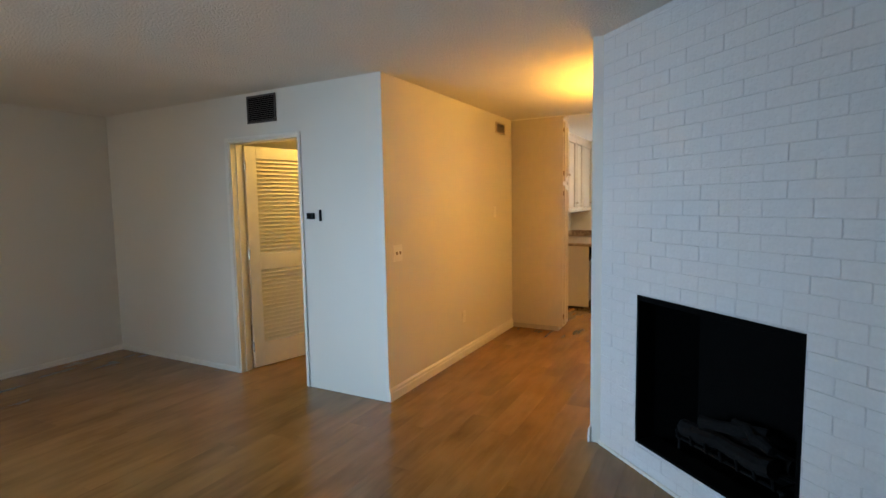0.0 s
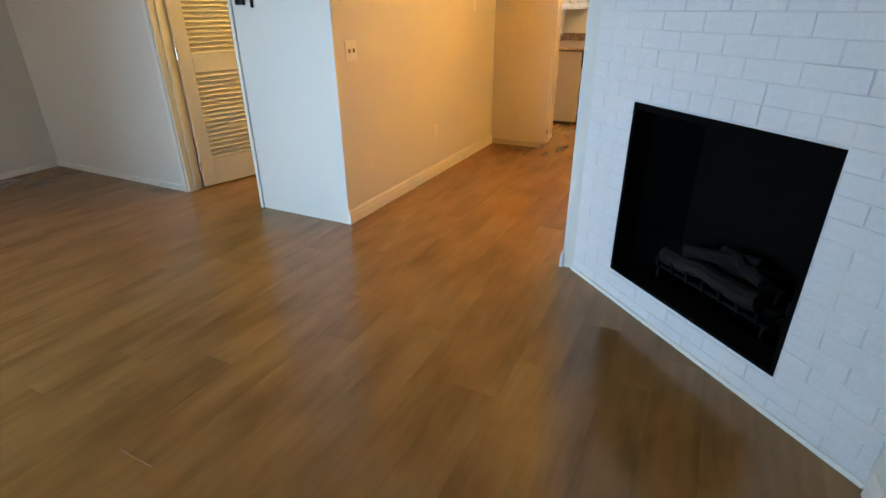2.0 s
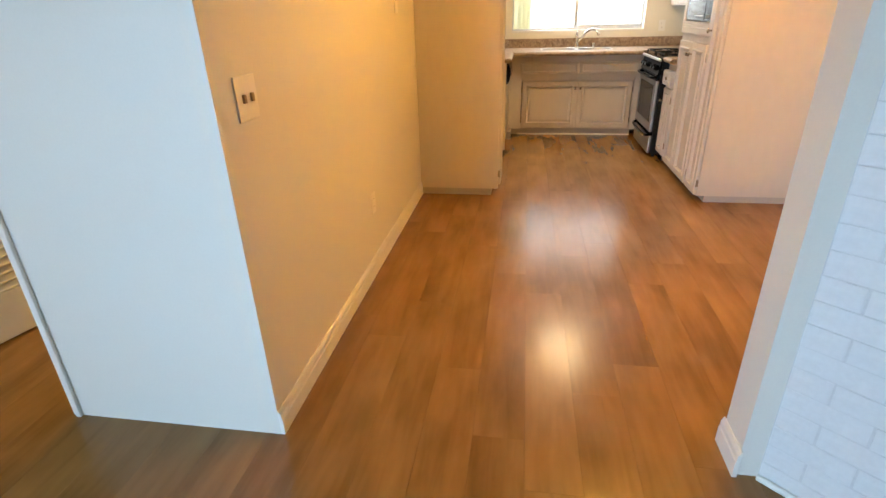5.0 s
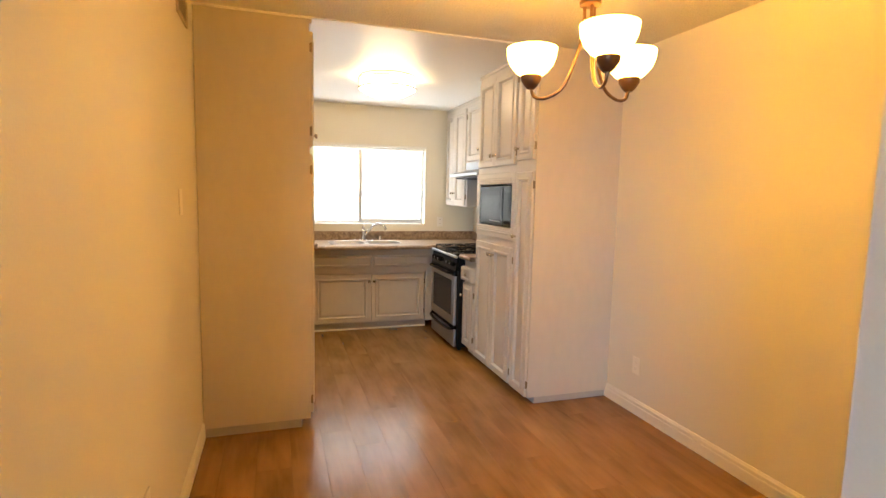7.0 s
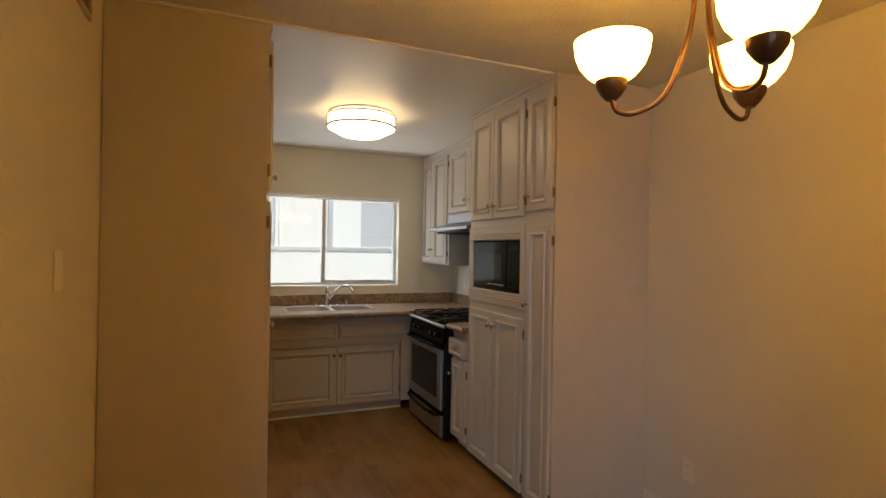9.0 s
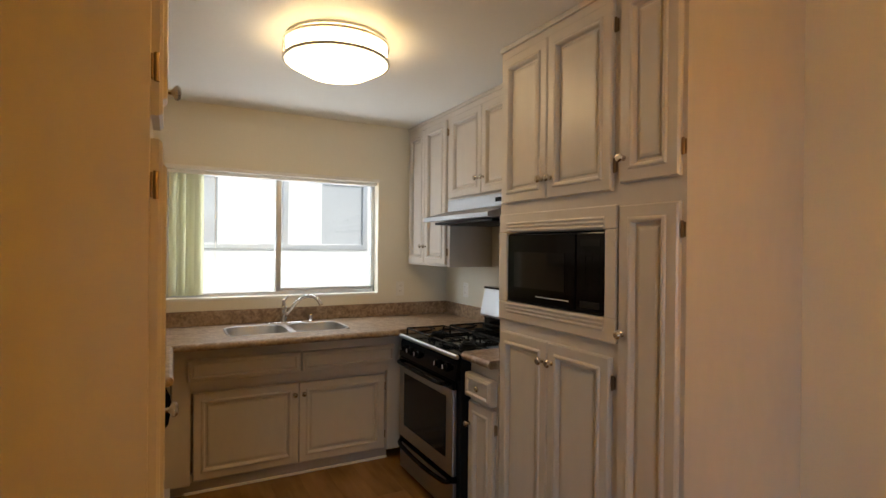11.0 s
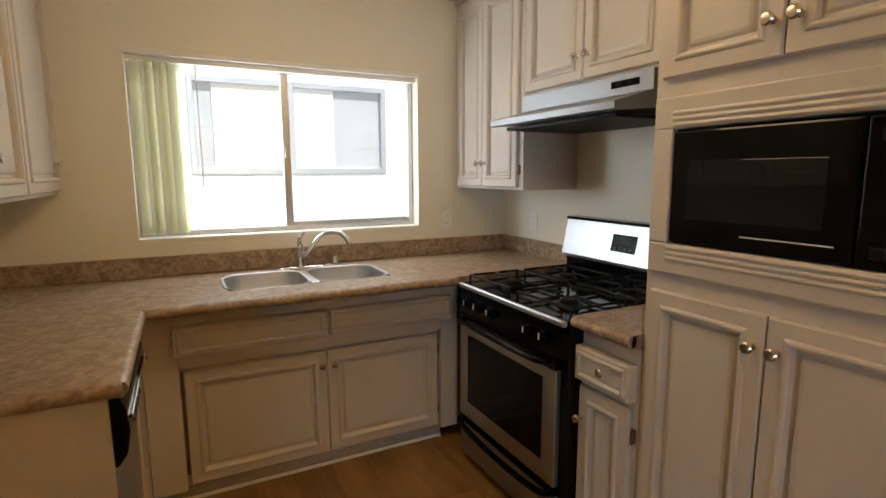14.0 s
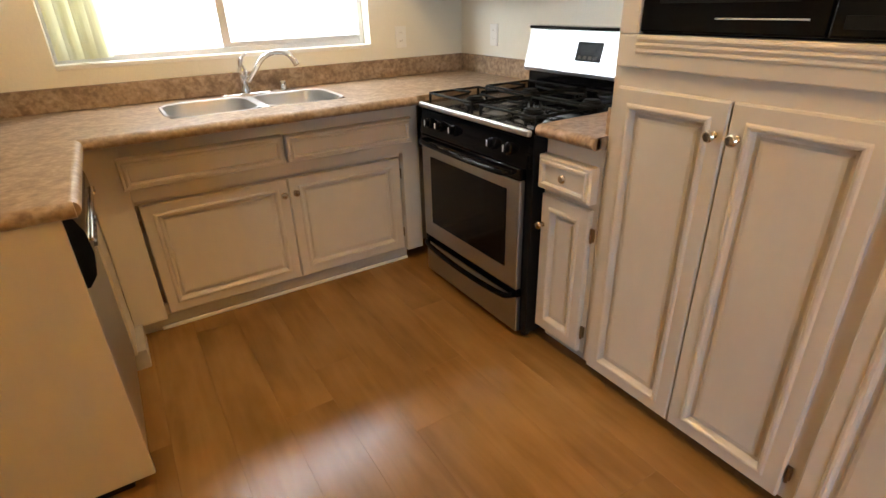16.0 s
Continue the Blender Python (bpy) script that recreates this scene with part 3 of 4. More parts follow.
part("hub", lathe([(0, z), (0.068, z - 0.002), (0.074, z - 0.014), (0.070, z - 0.026), (0.052, z - 0.040), (0.046, z - 0.048), (0.046, z - 0.056), (0.030, z - 0.080), (0.022, z - 0.088), (0.036, z - 0.092), (0.040, z - 0.100), (0.036, z - 0.106), (0.036, z - 0.124), (0.041, z - 0.130), (0.039, z - 0.142), (0.020, z - 0.146), (0, z - 0.146)], CM), BRONZE, ch, soft=True)
for k, ang in enumerate((138, 8, 255)):
    c, s = math.cos(radians(ang)), math.sin(radians(ang))
    zz = z - 0.14
    prof = [(0.020, zz), (0.021, zz - 0.07), (0.036, zz - 0.16), (0.084, zz - 0.288), (0.150, zz - 0.331), (0.200, zz - 0.325), (0.216, zz - 0.285)]
    part("arm", tube(arc([(CX + r * c, CY + r * s, h) for r, h in prof]), 0.0065, 10), BRONZE, ch, soft=True)
    sm = Matrix.Translation((CX + 0.216 * c, CY + 0.216 * s, zz - 0.295))
    part("shade", lathe([(0.040, 0.050), (0.062, 0.066), (0.083, 0.092), (0.095, 0.122), (0.099, 0.156), (0.096, 0.157), (0.092, 0.123), (0.080, 0.095), (0.060, 0.070), (0.034, 0.054), (0, 0.054)], sm, 32), SHADE, ch, "lit opal white glass bowl shade", soft=True)
    part("cup", lathe([(0, 0.0), (0.014, 0.0), (0.026, 0.012), (0.040, 0.034), (0.042, 0.052), (0.030, 0.053), (0, 0.053)], sm), BRONZE, ch, soft=True)
    lamp("bulb", "POINT", sm @ Matrix.Translation((0, 0, 0.13)), BULB_W, WARM, r=0.03)

# flush kitchen light
KX, KY = 1.335, 3.91
kl = thing("ceiling_light", (KX, KY, H), "round lit drum ceiling light with two nickel bands", "ceiling light")
KM = Matrix.Translation((KX, KY, 0))
part("pan", lathe([(0, H - 0.002), (0.235, H - 0.002), (0.235, H - 0.014), (0, H - 0.014)], KM, 48), TRIM, kl)
part("diffuser", lathe([(0.232, H - 0.014), (0.236, H - 0.100), (0.228, H - 0.116), (0.15, H - 0.158), (0, H - 0.178)], KM, 48), DRUM, kl, "glowing white acrylic drum", soft=True)
for zb in (H - 0.036, H - 0.110):
    part("band", lathe([(0.238, zb), (0.247, zb), (0.247, zb + 0.014), (0.238, zb + 0.014), (0.238, zb)], KM, 48), NICKEL, kl, "satin nickel band", soft=True)
for k in range(3):
    a = radians(40 + 120 * k)
    part("clip", box(-0.004, 0.004, -0.003, 0.003, H - 0.102, H - 0.02, 0.001, m=KM @ Matrix.Translation((0.249 * math.cos(a), 0.249 * math.sin(a), 0)) @ pose(0, 0, 0, 0, 0, math.degrees(a))), NICKEL, kl)

# hall light
hl = thing("hall_light", (-0.95, 0.75, H), "small warm lit ceiling globe in the hall", "ceiling light")
HM = Matrix.Translation((-0.95, 0.75, 0))
part("base_plate", lathe([(0, H - 0.001), (0.10, H - 0.001), (0.10, H - 0.02), (0, H - 0.02)], HM), NICKEL, hl)
part("globe", lathe([(0.09, H - 0.02), (0.115, H - 0.06), (0.09, H - 0.11), (0, H - 0.13)], HM), HALLG, hl, soft=True)

# ---- kitchen window and what lies outside ----
win = thing("window_2", (1.36, YW + 0.07, WZ0), "white aluminium sliding kitchen window", "window", kind="structure")
for b in ((WX0, WX0 + 0.03, 0.085, 0.13, WZ0, WZ1), (WX1 - 0.03, WX1, 0.085, 0.13, WZ0, WZ1), (WX0 + 0.03, WX1 - 0.03, 0.085, 0.13, WZ0, WZ0 + 0.03), (WX0 + 0.03, WX1 - 0.03, 0.085, 0.13, WZ1 - 0.03, WZ1)):
    part("window_frame", box(b[0], b[1], YW + b[2], YW + b[3], b[4], b[5], 0.003), ALU, win)
WMX = 1.35
part("mullion", box(WMX - 0.020, WMX + 0.020, YW + 0.080, YW + 0.128, WZ0 + 0.03, WZ1 - 0.03, 0.003), ALU, win)
part("latch", box(WMX - 0.012, WMX + 0.012, YW + 0.066, YW + 0.080, 1.50, 1.56, 0.003), ALU, win)
part("sash", box(WMX + 0.020, WX1 - 0.03, YW + 0.09, YW + 0.11, WZ0 + 0.03, WZ0 + 0.052, 0.002), ALU, win)
for x0, x1 in ((WX0 + 0.03, WMX - 0.02), (WMX + 0.02, WX1 - 0.03)):
    part("pane", box(x0, x1, YW + 0.105, YW + 0.109, WZ0 + 0.03, WZ1 - 0.03), PANE, win).visible_shadow = False
part("window_sill", box(WX0, WX1, YW - 0.006, YW + 0.085, WZ0 - 0.016, WZ0 + 0.004, 0.003), TRIM, win, "white painted sill")
part("head_trim", box(WX0 - 0.01, WX1 + 0.01, YW - 0.008, YW + 0.01, WZ1 - 0.006, WZ1 + 0.022, 0.003), TRIM, win)

vb = thing("vertical_blind", (0.77, YW + 0.05, WZ1), "drawn-back pale green vertical blind slats", "blind")
part("headrail", box(WX0 + 0.004, WX1 - 0.004, YW + 0.03, YW + 0.07, WZ1 - 0.030, WZ1 - 0.007, 0.003), TRIM, vb)
rnd = random.Random(8)
for i in range(6):
    xx = 0.660 + i * 0.031
    a = 54 + rnd.uniform(-14, 14)
    bm = bmesh.new()
    m = Matrix.Translation((xx, YW + 0.05, 0)) @ pose(0, 0, 0, 0, 0, a)
    rows = [[bm.verts.new(m @ Vector((u * 0.044, 0.006 * (1 - u * u), zz))) for u in (-1, -0.5, 0, 0.5, 1)] for zz in (WZ0 + 0.02, WZ1 - 0.03)]
    for k in range(4):
        bm.faces.new((rows[0][k], rows[0][k + 1], rows[1][k + 1], rows[1][k]))
    bmesh.ops.solidify(bm, geom=list(bm.faces), thickness=0.0012)
    part("slat", bm, BLIND, vb)
part("wand", tube([(0.915, YW + 0.035, WZ1 - 0.03), (0.918, YW + 0.035, WZ0 + 0.25)], 0.003, 8), TRIM, vb)

tagged(part("ground", box(-300, 300, -300, 300, -0.35, -0.15), CONCRETE), "pale concrete ground outside", "ground", kind="structure")
nb = thing("neighbor_building", (2.5, 9.6, -0.15), "white stucco house across a narrow yard", "building")
bm = bmesh.new()
for b in ((-8, 0.95, 9.5, 14, -0.15, 5.6), (3.45, 14, 9.5, 14, -0.15, 5.6), (0.95, 3.45, 9.5, 14, -0.15, 1.42), (0.95, 3.45, 9.5, 14, 2.6, 5.6), (0.95, 3.45, 9.56, 14, 1.42, 2.6)):
    box(*b, bm=bm)
part("wall", bm, STUCCO, nb)
part("roof", box(-8.4, 14.4, 9.0, 14.4, 5.6, 5.78, 0.02), CONCRETE, nb)
nw = part("window", box(0.95, 3.45, 9.545, 9.558, 1.42, 2.6), FARGLASS, nb, "grey sliding window")
for b in ((0.95, 1.02, 9.48, 9.543, 1.42, 2.6), (3.38, 3.45, 9.48, 9.543, 1.42, 2.6), (2.12, 2.20, 9.48, 9.543, 1.42, 2.6), (1.02, 2.12, 9.48, 9.543, 1.42, 1.5), (2.20, 3.38, 9.48, 9.543, 1.42, 1.5), (1.02, 2.12, 9.48, 9.543, 2.52, 2.6), (2.20, 3.38, 9.48, 9.543, 2.52, 2.6)):
    part("window_frame", box(*b, 0.005), ALU, nw)
part("curtain", box(1.22, 2.12, 9.52, 9.543, 1.5, 2.52, 0.004), STUCCO, nw, "white drawn curtain")
part("curtain", box(2.20, 2.72, 9.52, 9.543, 1.5, 2.52, 0.004), STUCCO, nw, "white drawn curtain")

# ---- tall cabinets ----
DT = H - 0.07
PX = 0.612
pl = thing("pantry_cabinet", (0.3, 2.75, 0), "tall painted pantry cabinet with two raised-panel doors", "cabinet")
part("body", box(0.003, PX, YF, 2.80, 0.055, H - 0.003, 0.002), CAB, pl)
part("toe_kick", box(0.003, 0.56, YF + 0.012, 2.79, 0.0, 0.055), TOE, pl)
part("crown", box(PX, PX + 0.014, YF + 0.002, 2.80, H - 0.030, H - 0.003, 0.004), CAB, pl)
cab_door(pl, PX, YF + 0.018, 1.715, 0.15, DT - 1.715, "+x", (0.105, 0.075), "l")
cab_door(pl, PX, YF + 0.018, 0.085, 0.15, 1.585, "+x", (0.105, 1.03), "l")

TX = 2.075
TY0, TY1 = 2.585, 3.612
tc = thing("oven_cabinet", (2.4, 3.1, 0), "tall painted cabinet wall with raised-panel doors", "cabinet")
MY0, MY1, MZ0, MZ1 = 2.908, 3.540, 1.214, 1.540
for b in ((TX, XR - 0.002, TY0, MY0, 0.05, H - 0.003), (TX, XR - 0.002, MY1, TY1, 0.05, H - 0.003), (TX, XR - 0.002, MY0, MY1, 0.05, MZ0), (TX, XR - 0.002, MY0, MY1, MZ1, H - 0.003), (TX + 0.5, XR - 0.002, MY0, MY1, MZ0, MZ1)):
    part("carcass_panel", box(*b), CAB, tc)
part("toe_kick", box(TX + 0.06, XR - 0.002, TY0 + 0.012, TY1, 0, 0.05), TOE, tc)
part("crown", box(TX - 0.014, TX, TY0, TY1, H - 0.028, H - 0.003, 0.004), CAB, tc)
# a pair above and a pair below the microwave, and a narrow door beside each
cab_door(tc, TX, 3.583, 1.680, 0.332, DT - 1.680, "-x", (0.306, 0.085), None)
cab_door(tc, TX, 3.247, 1.680, 0.362, DT - 1.680, "-x", (0.028, 0.085), "r")
cab_door(tc, TX, 2.845, 1.703, 0.243, DT - 1.703, "-x", (0.022, 0.085), "r")
cab_door(tc, TX, 3.583, 0.052, 0.350, 1.020, "-x", (0.322, 0.935), None)
cab_door(tc, TX, 3.229, 0.052, 0.345, 1.020, "-x", (0.028, 0.935), "r")
cab_door(tc, TX, 2.845, 0.052, 0.243, 1.570, "-x", (0.022, 1.115), "r")
# moulded trim round the microwave
for b in ((2.858, 3.600, MZ1, 1.628), (2.858, 3.600, 1.126, MZ0), (2.858, MY0 + 0.004, MZ0, MZ1), (MY1 - 0.004, 3.600, MZ0, MZ1)):
    part("opening_trim", box(TX - 0.018, TX, b[0], b[1], b[2], b[3], 0.005), CAB, tc)
for z0 in (MZ1 + 0.004, MZ1 + 0.020, MZ1 + 0.036, MZ0 - 0.016, MZ0 - 0.032, MZ0 - 0.048):
    part("bead", tube([(TX - 0.018, MY0 + 0.006, z0 + 0.006), (TX - 0.018, MY1 - 0.006, z0 + 0.006)], 0.006, 8), CAB, tc, soft=True)

mw = thing("microwave", (2.3, 3.2, MZ0), "black built-in microwave oven", "microwave")
part("body", box(TX + 0.004, TX + 0.46, MY0 + 0.002, MY1 - 0.002, MZ0 + 0.001, MZ1 - 0.003, 0.003), BLACKM, mw)
part("door", box(TX - 0.014, TX + 0.003, MY0 + 0.165, MY1 - 0.006, MZ0 + 0.006, MZ1 - 0.008, 0.006), BLACK, mw, "gloss black door")
part("door_window", box(TX - 0.016, TX - 0.0135, MY0 + 0.225, MY1 - 0.06, MZ0 + 0.075, MZ1 - 0.09, 0.001), MWGLASS, mw, "dark glass window")
part("control_panel", box(TX - 0.013, TX + 0.003, MY0 + 0.006, MY0 + 0.161, MZ0 + 0.006, MZ1 - 0.008, 0.006), BLACK, mw)
part("display", box(TX - 0.0145, TX - 0.0125, MY0 + 0.03, MY0 + 0.135, MZ1 - 0.062, MZ1 - 0.035, 0.0005), CLOCK, mw)
for i in range(4):
    for j in range(3):
        part("button", box(TX - 0.0142, TX - 0.0125, MY0 + 0.034 + j * 0.036, MY0 + 0.060 + j * 0.036, MZ0 + 0.075 + i * 0.042, MZ0 + 0.100 + i * 0.042, 0.0005), BLACK, mw)
part("open_bar", box(TX - 0.0150, TX - 0.0125, MY0 + 0.03, MY0 + 0.135, MZ0 + 0.025, MZ0 + 0.050, 0.0005), BLACKM, mw)
part("trim_line", box(TX - 0.0152, TX - 0.0135, MY0 + 0.20, MY1 - 0.22, MZ0 + 0.040, MZ0 + 0.0435), LABEL, mw)

# ---- wall cabinets ----
UX = 2.372
u1 = thing("wall_cabinet", (2.55, 5.04, 1.33), "painted wall cabinet with two raised-panel doors beside the hood", "cabinet", "wall cabinets")
part("body", box(UX, XR - 0.002, 4.685, YW - 0.002, 1.33, H - 0.003, 0.002), CAB, u1)
part("crown", box(UX - 0.014, UX, 4.66, YW - 0.002, H - 0.028, H - 0.003, 0.004), CAB, u1)
cab_door(u1, UX, 5.350, 1.345, 0.290, DT - 1.345, "-x", (0.262, 0.13), None)
cab_door(u1, UX, 5.056, 1.345, 0.335, DT - 1.345, "-x", (0.030, 0.13), "r")
u2 = thing("wall_cabinet", (2.55, 4.15, 1.80), "short painted wall cabinet above the range hood", "cabinet", "wall cabinets")
part("body", box(UX, XR - 0.002, TY1 + 0.002, 4.683, 1.795, H - 0.003, 0.002), CAB, u2)
part("crown", box(UX - 0.014, UX, TY1 + 0.002, 4.658, H - 0.028, H - 0.003, 0.004), CAB, u2)
cab_door(u2, UX, 4.655, 1.808, 0.405, DT - 1.808, "-x", (0.372, 0.10), None)
cab_door(u2, UX, 4.246, 1.808, 0.405, DT - 1.808, "-x", (0.033, 0.10), "r")

hd = thing("range_hood", (2.5, 4.25, 1.65), "stainless steel under-cabinet range hood", "range hood")
HY0, HY1 = 3.865, 4.665
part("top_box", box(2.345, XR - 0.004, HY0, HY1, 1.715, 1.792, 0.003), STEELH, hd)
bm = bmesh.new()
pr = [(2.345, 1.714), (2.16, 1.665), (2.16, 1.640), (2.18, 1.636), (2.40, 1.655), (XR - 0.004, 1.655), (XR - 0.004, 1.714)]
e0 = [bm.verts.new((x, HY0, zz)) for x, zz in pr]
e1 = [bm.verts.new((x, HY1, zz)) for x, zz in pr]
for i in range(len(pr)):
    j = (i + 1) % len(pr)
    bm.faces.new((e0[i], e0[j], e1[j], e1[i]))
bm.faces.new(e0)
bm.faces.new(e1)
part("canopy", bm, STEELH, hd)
part("filter", box(2.22, 2.66, HY0 + 0.05, HY1 - 0.05, 1.618, 1.634, 0.003), BLACKM, hd, "black grease filter")
part("control_panel", box(2.3425, 2.346, 3.93, 4.07, 1.742, 1.768, 0.0008), BLACK, hd)
for y in (3.97, 4.03):
    part("rocker", box(2.339, 2.343, y - 0.014, y + 0.014, 1.748, 1.762, 0.001), BLACKM, hd)

u3 = thing("wall_cabinet", (0.13, 4.65, 1.33), "painted wall cabinets above the dishwasher counter", "cabinet", "wall cabinets")
LX = 0.312
part("body", box(0.002, LX, 3.90, YW - 0.002, 1.33, H - 0.003, 0.002), CAB, u3)
part("crown", box(LX, LX + 0.014, 3.90, YW - 0.002, H - 0.028, H - 0.003, 0.004), CAB, u3)
cab_door(u3, LX, 3.915, 1.345, 0.45, DT - 1.345, "+x", (0.42, 0.12), "l")
cab_door(u3, LX, 4.375, 1.345, 0.41, DT - 1.345, "+x", (0.03, 0.12), None)
cab_door(u3, LX, 4.80, 1.345, 0.575, DT - 1.345, "+x", (0.45, 0.12), "l")

# ---- base cabinets ----
SY = 4.812
sb = thing("sink_cabinet", (1.35, 5.1, 0), "painted sink base cabinet with two doors and false drawers", "cabinet")
SB = SY + 0.042
for b in ((0.622, 0.752, SY, SB + 0.02, 0.075, 0.869), (1.965, 2.06, SY, SB + 0.02, 0.075, 0.869), (0.752, 1.965, SY, SB + 0.02, 0.622, 0.869)):
    part("face_frame", box(*b, 0.002), CAB, sb)
for b in ((0.752, 1.965, SB, SB + 0.02, 0.595, 0.622), (0.752, 1.965, SB, SB + 0.02, 0.075, 0.125), (1.345, 1.40, SB, SB + 0.02, 0.125, 0.595)):
    part("inner_frame", box(*b), CAB, sb)
part("body", box(0.64, 2.72, SB + 0.021, YW - 0.01, 0.085, 0.62), CABIN, sb)
part("toe_kick", box(0.64, 1.985, SB + 0.018, SB + 0.05, 0, 0.085), TOE, sb)
part("toe_trim", box(0.72, 1.985, SB + 0.006, SB + 0.018, 0, 0.016, 0.004), TRIM, sb)
cab_door(sb, 0.766, SB, 0.085, 0.604, 0.512, "-y", (0.578, 0.44), "l")
cab_door(sb, 1.376, SB, 0.085, 0.580, 0.512, "-y", (0.026, 0.44), "r")
cab_door(sb, 0.735, SY, 0.682, 0.632, 0.124, "-y", None, None, SLAB, "false_drawer")
cab_door(sb, 1.381, SY, 0.682, 0.624, 0.120, "-y", None, None, SLAB, "false_drawer")

pc = thing("peninsula_cabinet", (0.3, 4.2, 0), "painted end panel and filler beside the dishwasher", "cabinet")
part("end_panel", box(0.003, 0.612, 3.956, 3.974, 0.035, 0.870, 0.002), CAB, pc)
part("corner_filler", box(0.600, 0.620, 4.575, SY + 0.01, 0.085, 0.870, 0.002), CAB, pc)
part("toe_kick", box(0.003, 0.55, 3.975, 3.985, 0, 0.08), BLACKM, pc)
part("corner_toe", box(0.53, 0.65, 4.60, SY + 0.03, 0, 0.084), TOE, pc)
knob((0.620, 4.70, 0.73), "+x", pc)

dw = thing("dishwasher", (0.3, 4.26, 0), "dishwasher with black control panel and steel door", "dishwasher")
part("body", box(0.02, 0.585, 3.986, 4.572, 0.09, 0.869), BLACKM, dw)
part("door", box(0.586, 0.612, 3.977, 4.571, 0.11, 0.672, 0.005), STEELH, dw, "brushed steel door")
bm = bmesh.new()
pr = [(0.586, 0.676), (0.620, 0.676), (0.642, 0.706), (0.652, 0.765), (0.648, 0.825), (0.632, 0.864), (0.586, 0.870)]
e0 = [bm.verts.new((x, 3.976, zz)) for x, zz in pr]
e1 = [bm.verts.new((x, 4.571, zz)) for x, zz in pr]
for i in range(len(pr)):
    j = (i + 1) % len(pr)
    bm.faces.new((e0[i], e0[j], e1[j], e1[i]))
bm.faces.new(e0)
bm.faces.new(e1)
part("control_panel", bm, BLACK, dw, "curved gloss black control panel")
part("handle_lip", box(0.650, 0.657, 4.02, 4.52, 0.783, 0.793, 0.002), CHROME, dw)
for i in range(5):
    part("button", box(0.648, 0.656, 4.08 + i * 0.05, 4.11 + i * 0.05, 0.745, 0.757, 0.001), GRILLE, dw)
part("kick_plate", box(0.52, 0.55, 3.986, 4.571, 0.0, 0.09), BLACKM, dw)

sc = thing("drawer_cabinet", (2.4, 3.73, 0), "narrow painted base cabinet with a drawer and door", "cabinet")
part("body", box(TX - 0.002, XR - 0.01, TY1 + 0.002, 3.878, 0.075, 0.869), CAB, sc)
part("toe_kick", box(TX + 0.05, XR - 0.01, TY1 + 0.002, 3.878, 0, 0.075), TOE, sc)
cab_door(sc, TX - 0.002, 3.876, 0.684, 0.248, 0.125, "-x", (0.124, 0.062), None, SLAB, "drawer")
cab_door(sc, TX - 0.002, 3.872, 0.078, 0.236, 0.580, "-x", (0.016, 0.46), "r")

# ---- worktops ----
WZ, WT = 0.916, 0.042
wt = thing("worktop", (1.2, 5.0, WZ - WT), "brown granite-look laminate worktop with upstand", "worktop")
SX0, SX1, SY0, SY1 = 0.965, 1.715, 4.865, 5.245
bm = sheet((0.003, 0.640, SX0, SX1, XR - 0.003), (3.942, 4.685, SY0, SY1, YW - 0.003), [(1, 0), (2, 0), (3, 0), (2, 2)], WZ - WT, WZ, lambda u, v, d: (u, v, d))
part("top", bm, LAM, wt)


def nose(a, b, parent, r=WT / 2):
    return part("nosing", tube([a, b], r - 0.0005, 16), LAM, parent, "rounded laminate edge", soft=True)


zc = WZ - WT / 2
nose((0.640, 3.940, zc), (0.640, 4.69, zc), wt)
nose((0.638, 4.685, zc), (1.985, 4.685, zc), wt)
nose((0.003, 3.942, zc), (0.648, 3.942, zc), wt)
part("upstand", box(0.003, XR - 0.003, YW - 0.022, YW - 0.002, WZ, WZ + 0.10, 0.004), LAM, wt)
part("upstand", box(0.003, 0.022, 3.942, YW - 0.022, WZ, WZ + 0.10, 0.004), LAM, wt)
part("upstand", box(XR - 0.022, XR - 0.003, 4.664, YW - 0.022, WZ, WZ + 0.10, 0.004), LAM, wt)
w2 = thing("worktop", (2.4, 3.73, WZ - WT), "small piece of brown laminate worktop beside the stove", "worktop")
part("top", box(2.03, XR - 0.003, TY1 + 0.003, 3.879, WZ - WT, WZ), LAM, w2)
nose((2.03, TY1 + 0.003, zc), (2.03, 3.879, zc), w2)
part("upstand", box(TX + 0.006, XR - 0.01, TY1 + 0.003, TY1 + 0.020, WZ, WZ + 0.085, 0.004), LAM, w2)

# ---- sink ----
sk = thing("kitchen_sink", (1.34, 5.06, WZ), "stainless steel double bowl sink set in the worktop", "sink")


def rrect(x0, x1, y0, y1, r, z, n=6):
    pts = []
    for cx, cy, a0 in ((x1 - r, y1 - r, 0), (x0 + r, y1 - r, 90), (x0 + r, y0 + r, 180), (x1 - r, y0 + r, 270)):
        for k in range(n + 1):
            a = radians(a0 + 90 * k / n)
            pts.append((cx + r * math.cos(a), cy + r * math.sin(a), z))
    return pts


def loft(loops, cap=True):
    bm = bmesh.new()
    rings = [[bm.verts.new(p) for p in lp] for lp in loops]
    for a, c in zip(rings, rings[1:]):
        for i in range(len(a)):
            j = (i + 1) % len(a)
            bm.faces.new((a[i], a[j], c[j], c[i]))
    if cap:
        bm.faces.new(rings[-1])
    return bm


def disc_ring(outer, inner):
    return loft([outer, [(x, y, z + 0.003) for x, y, z in outer], [(x, y, z + 0.003) for x, y, z in inner], inner], cap=False)


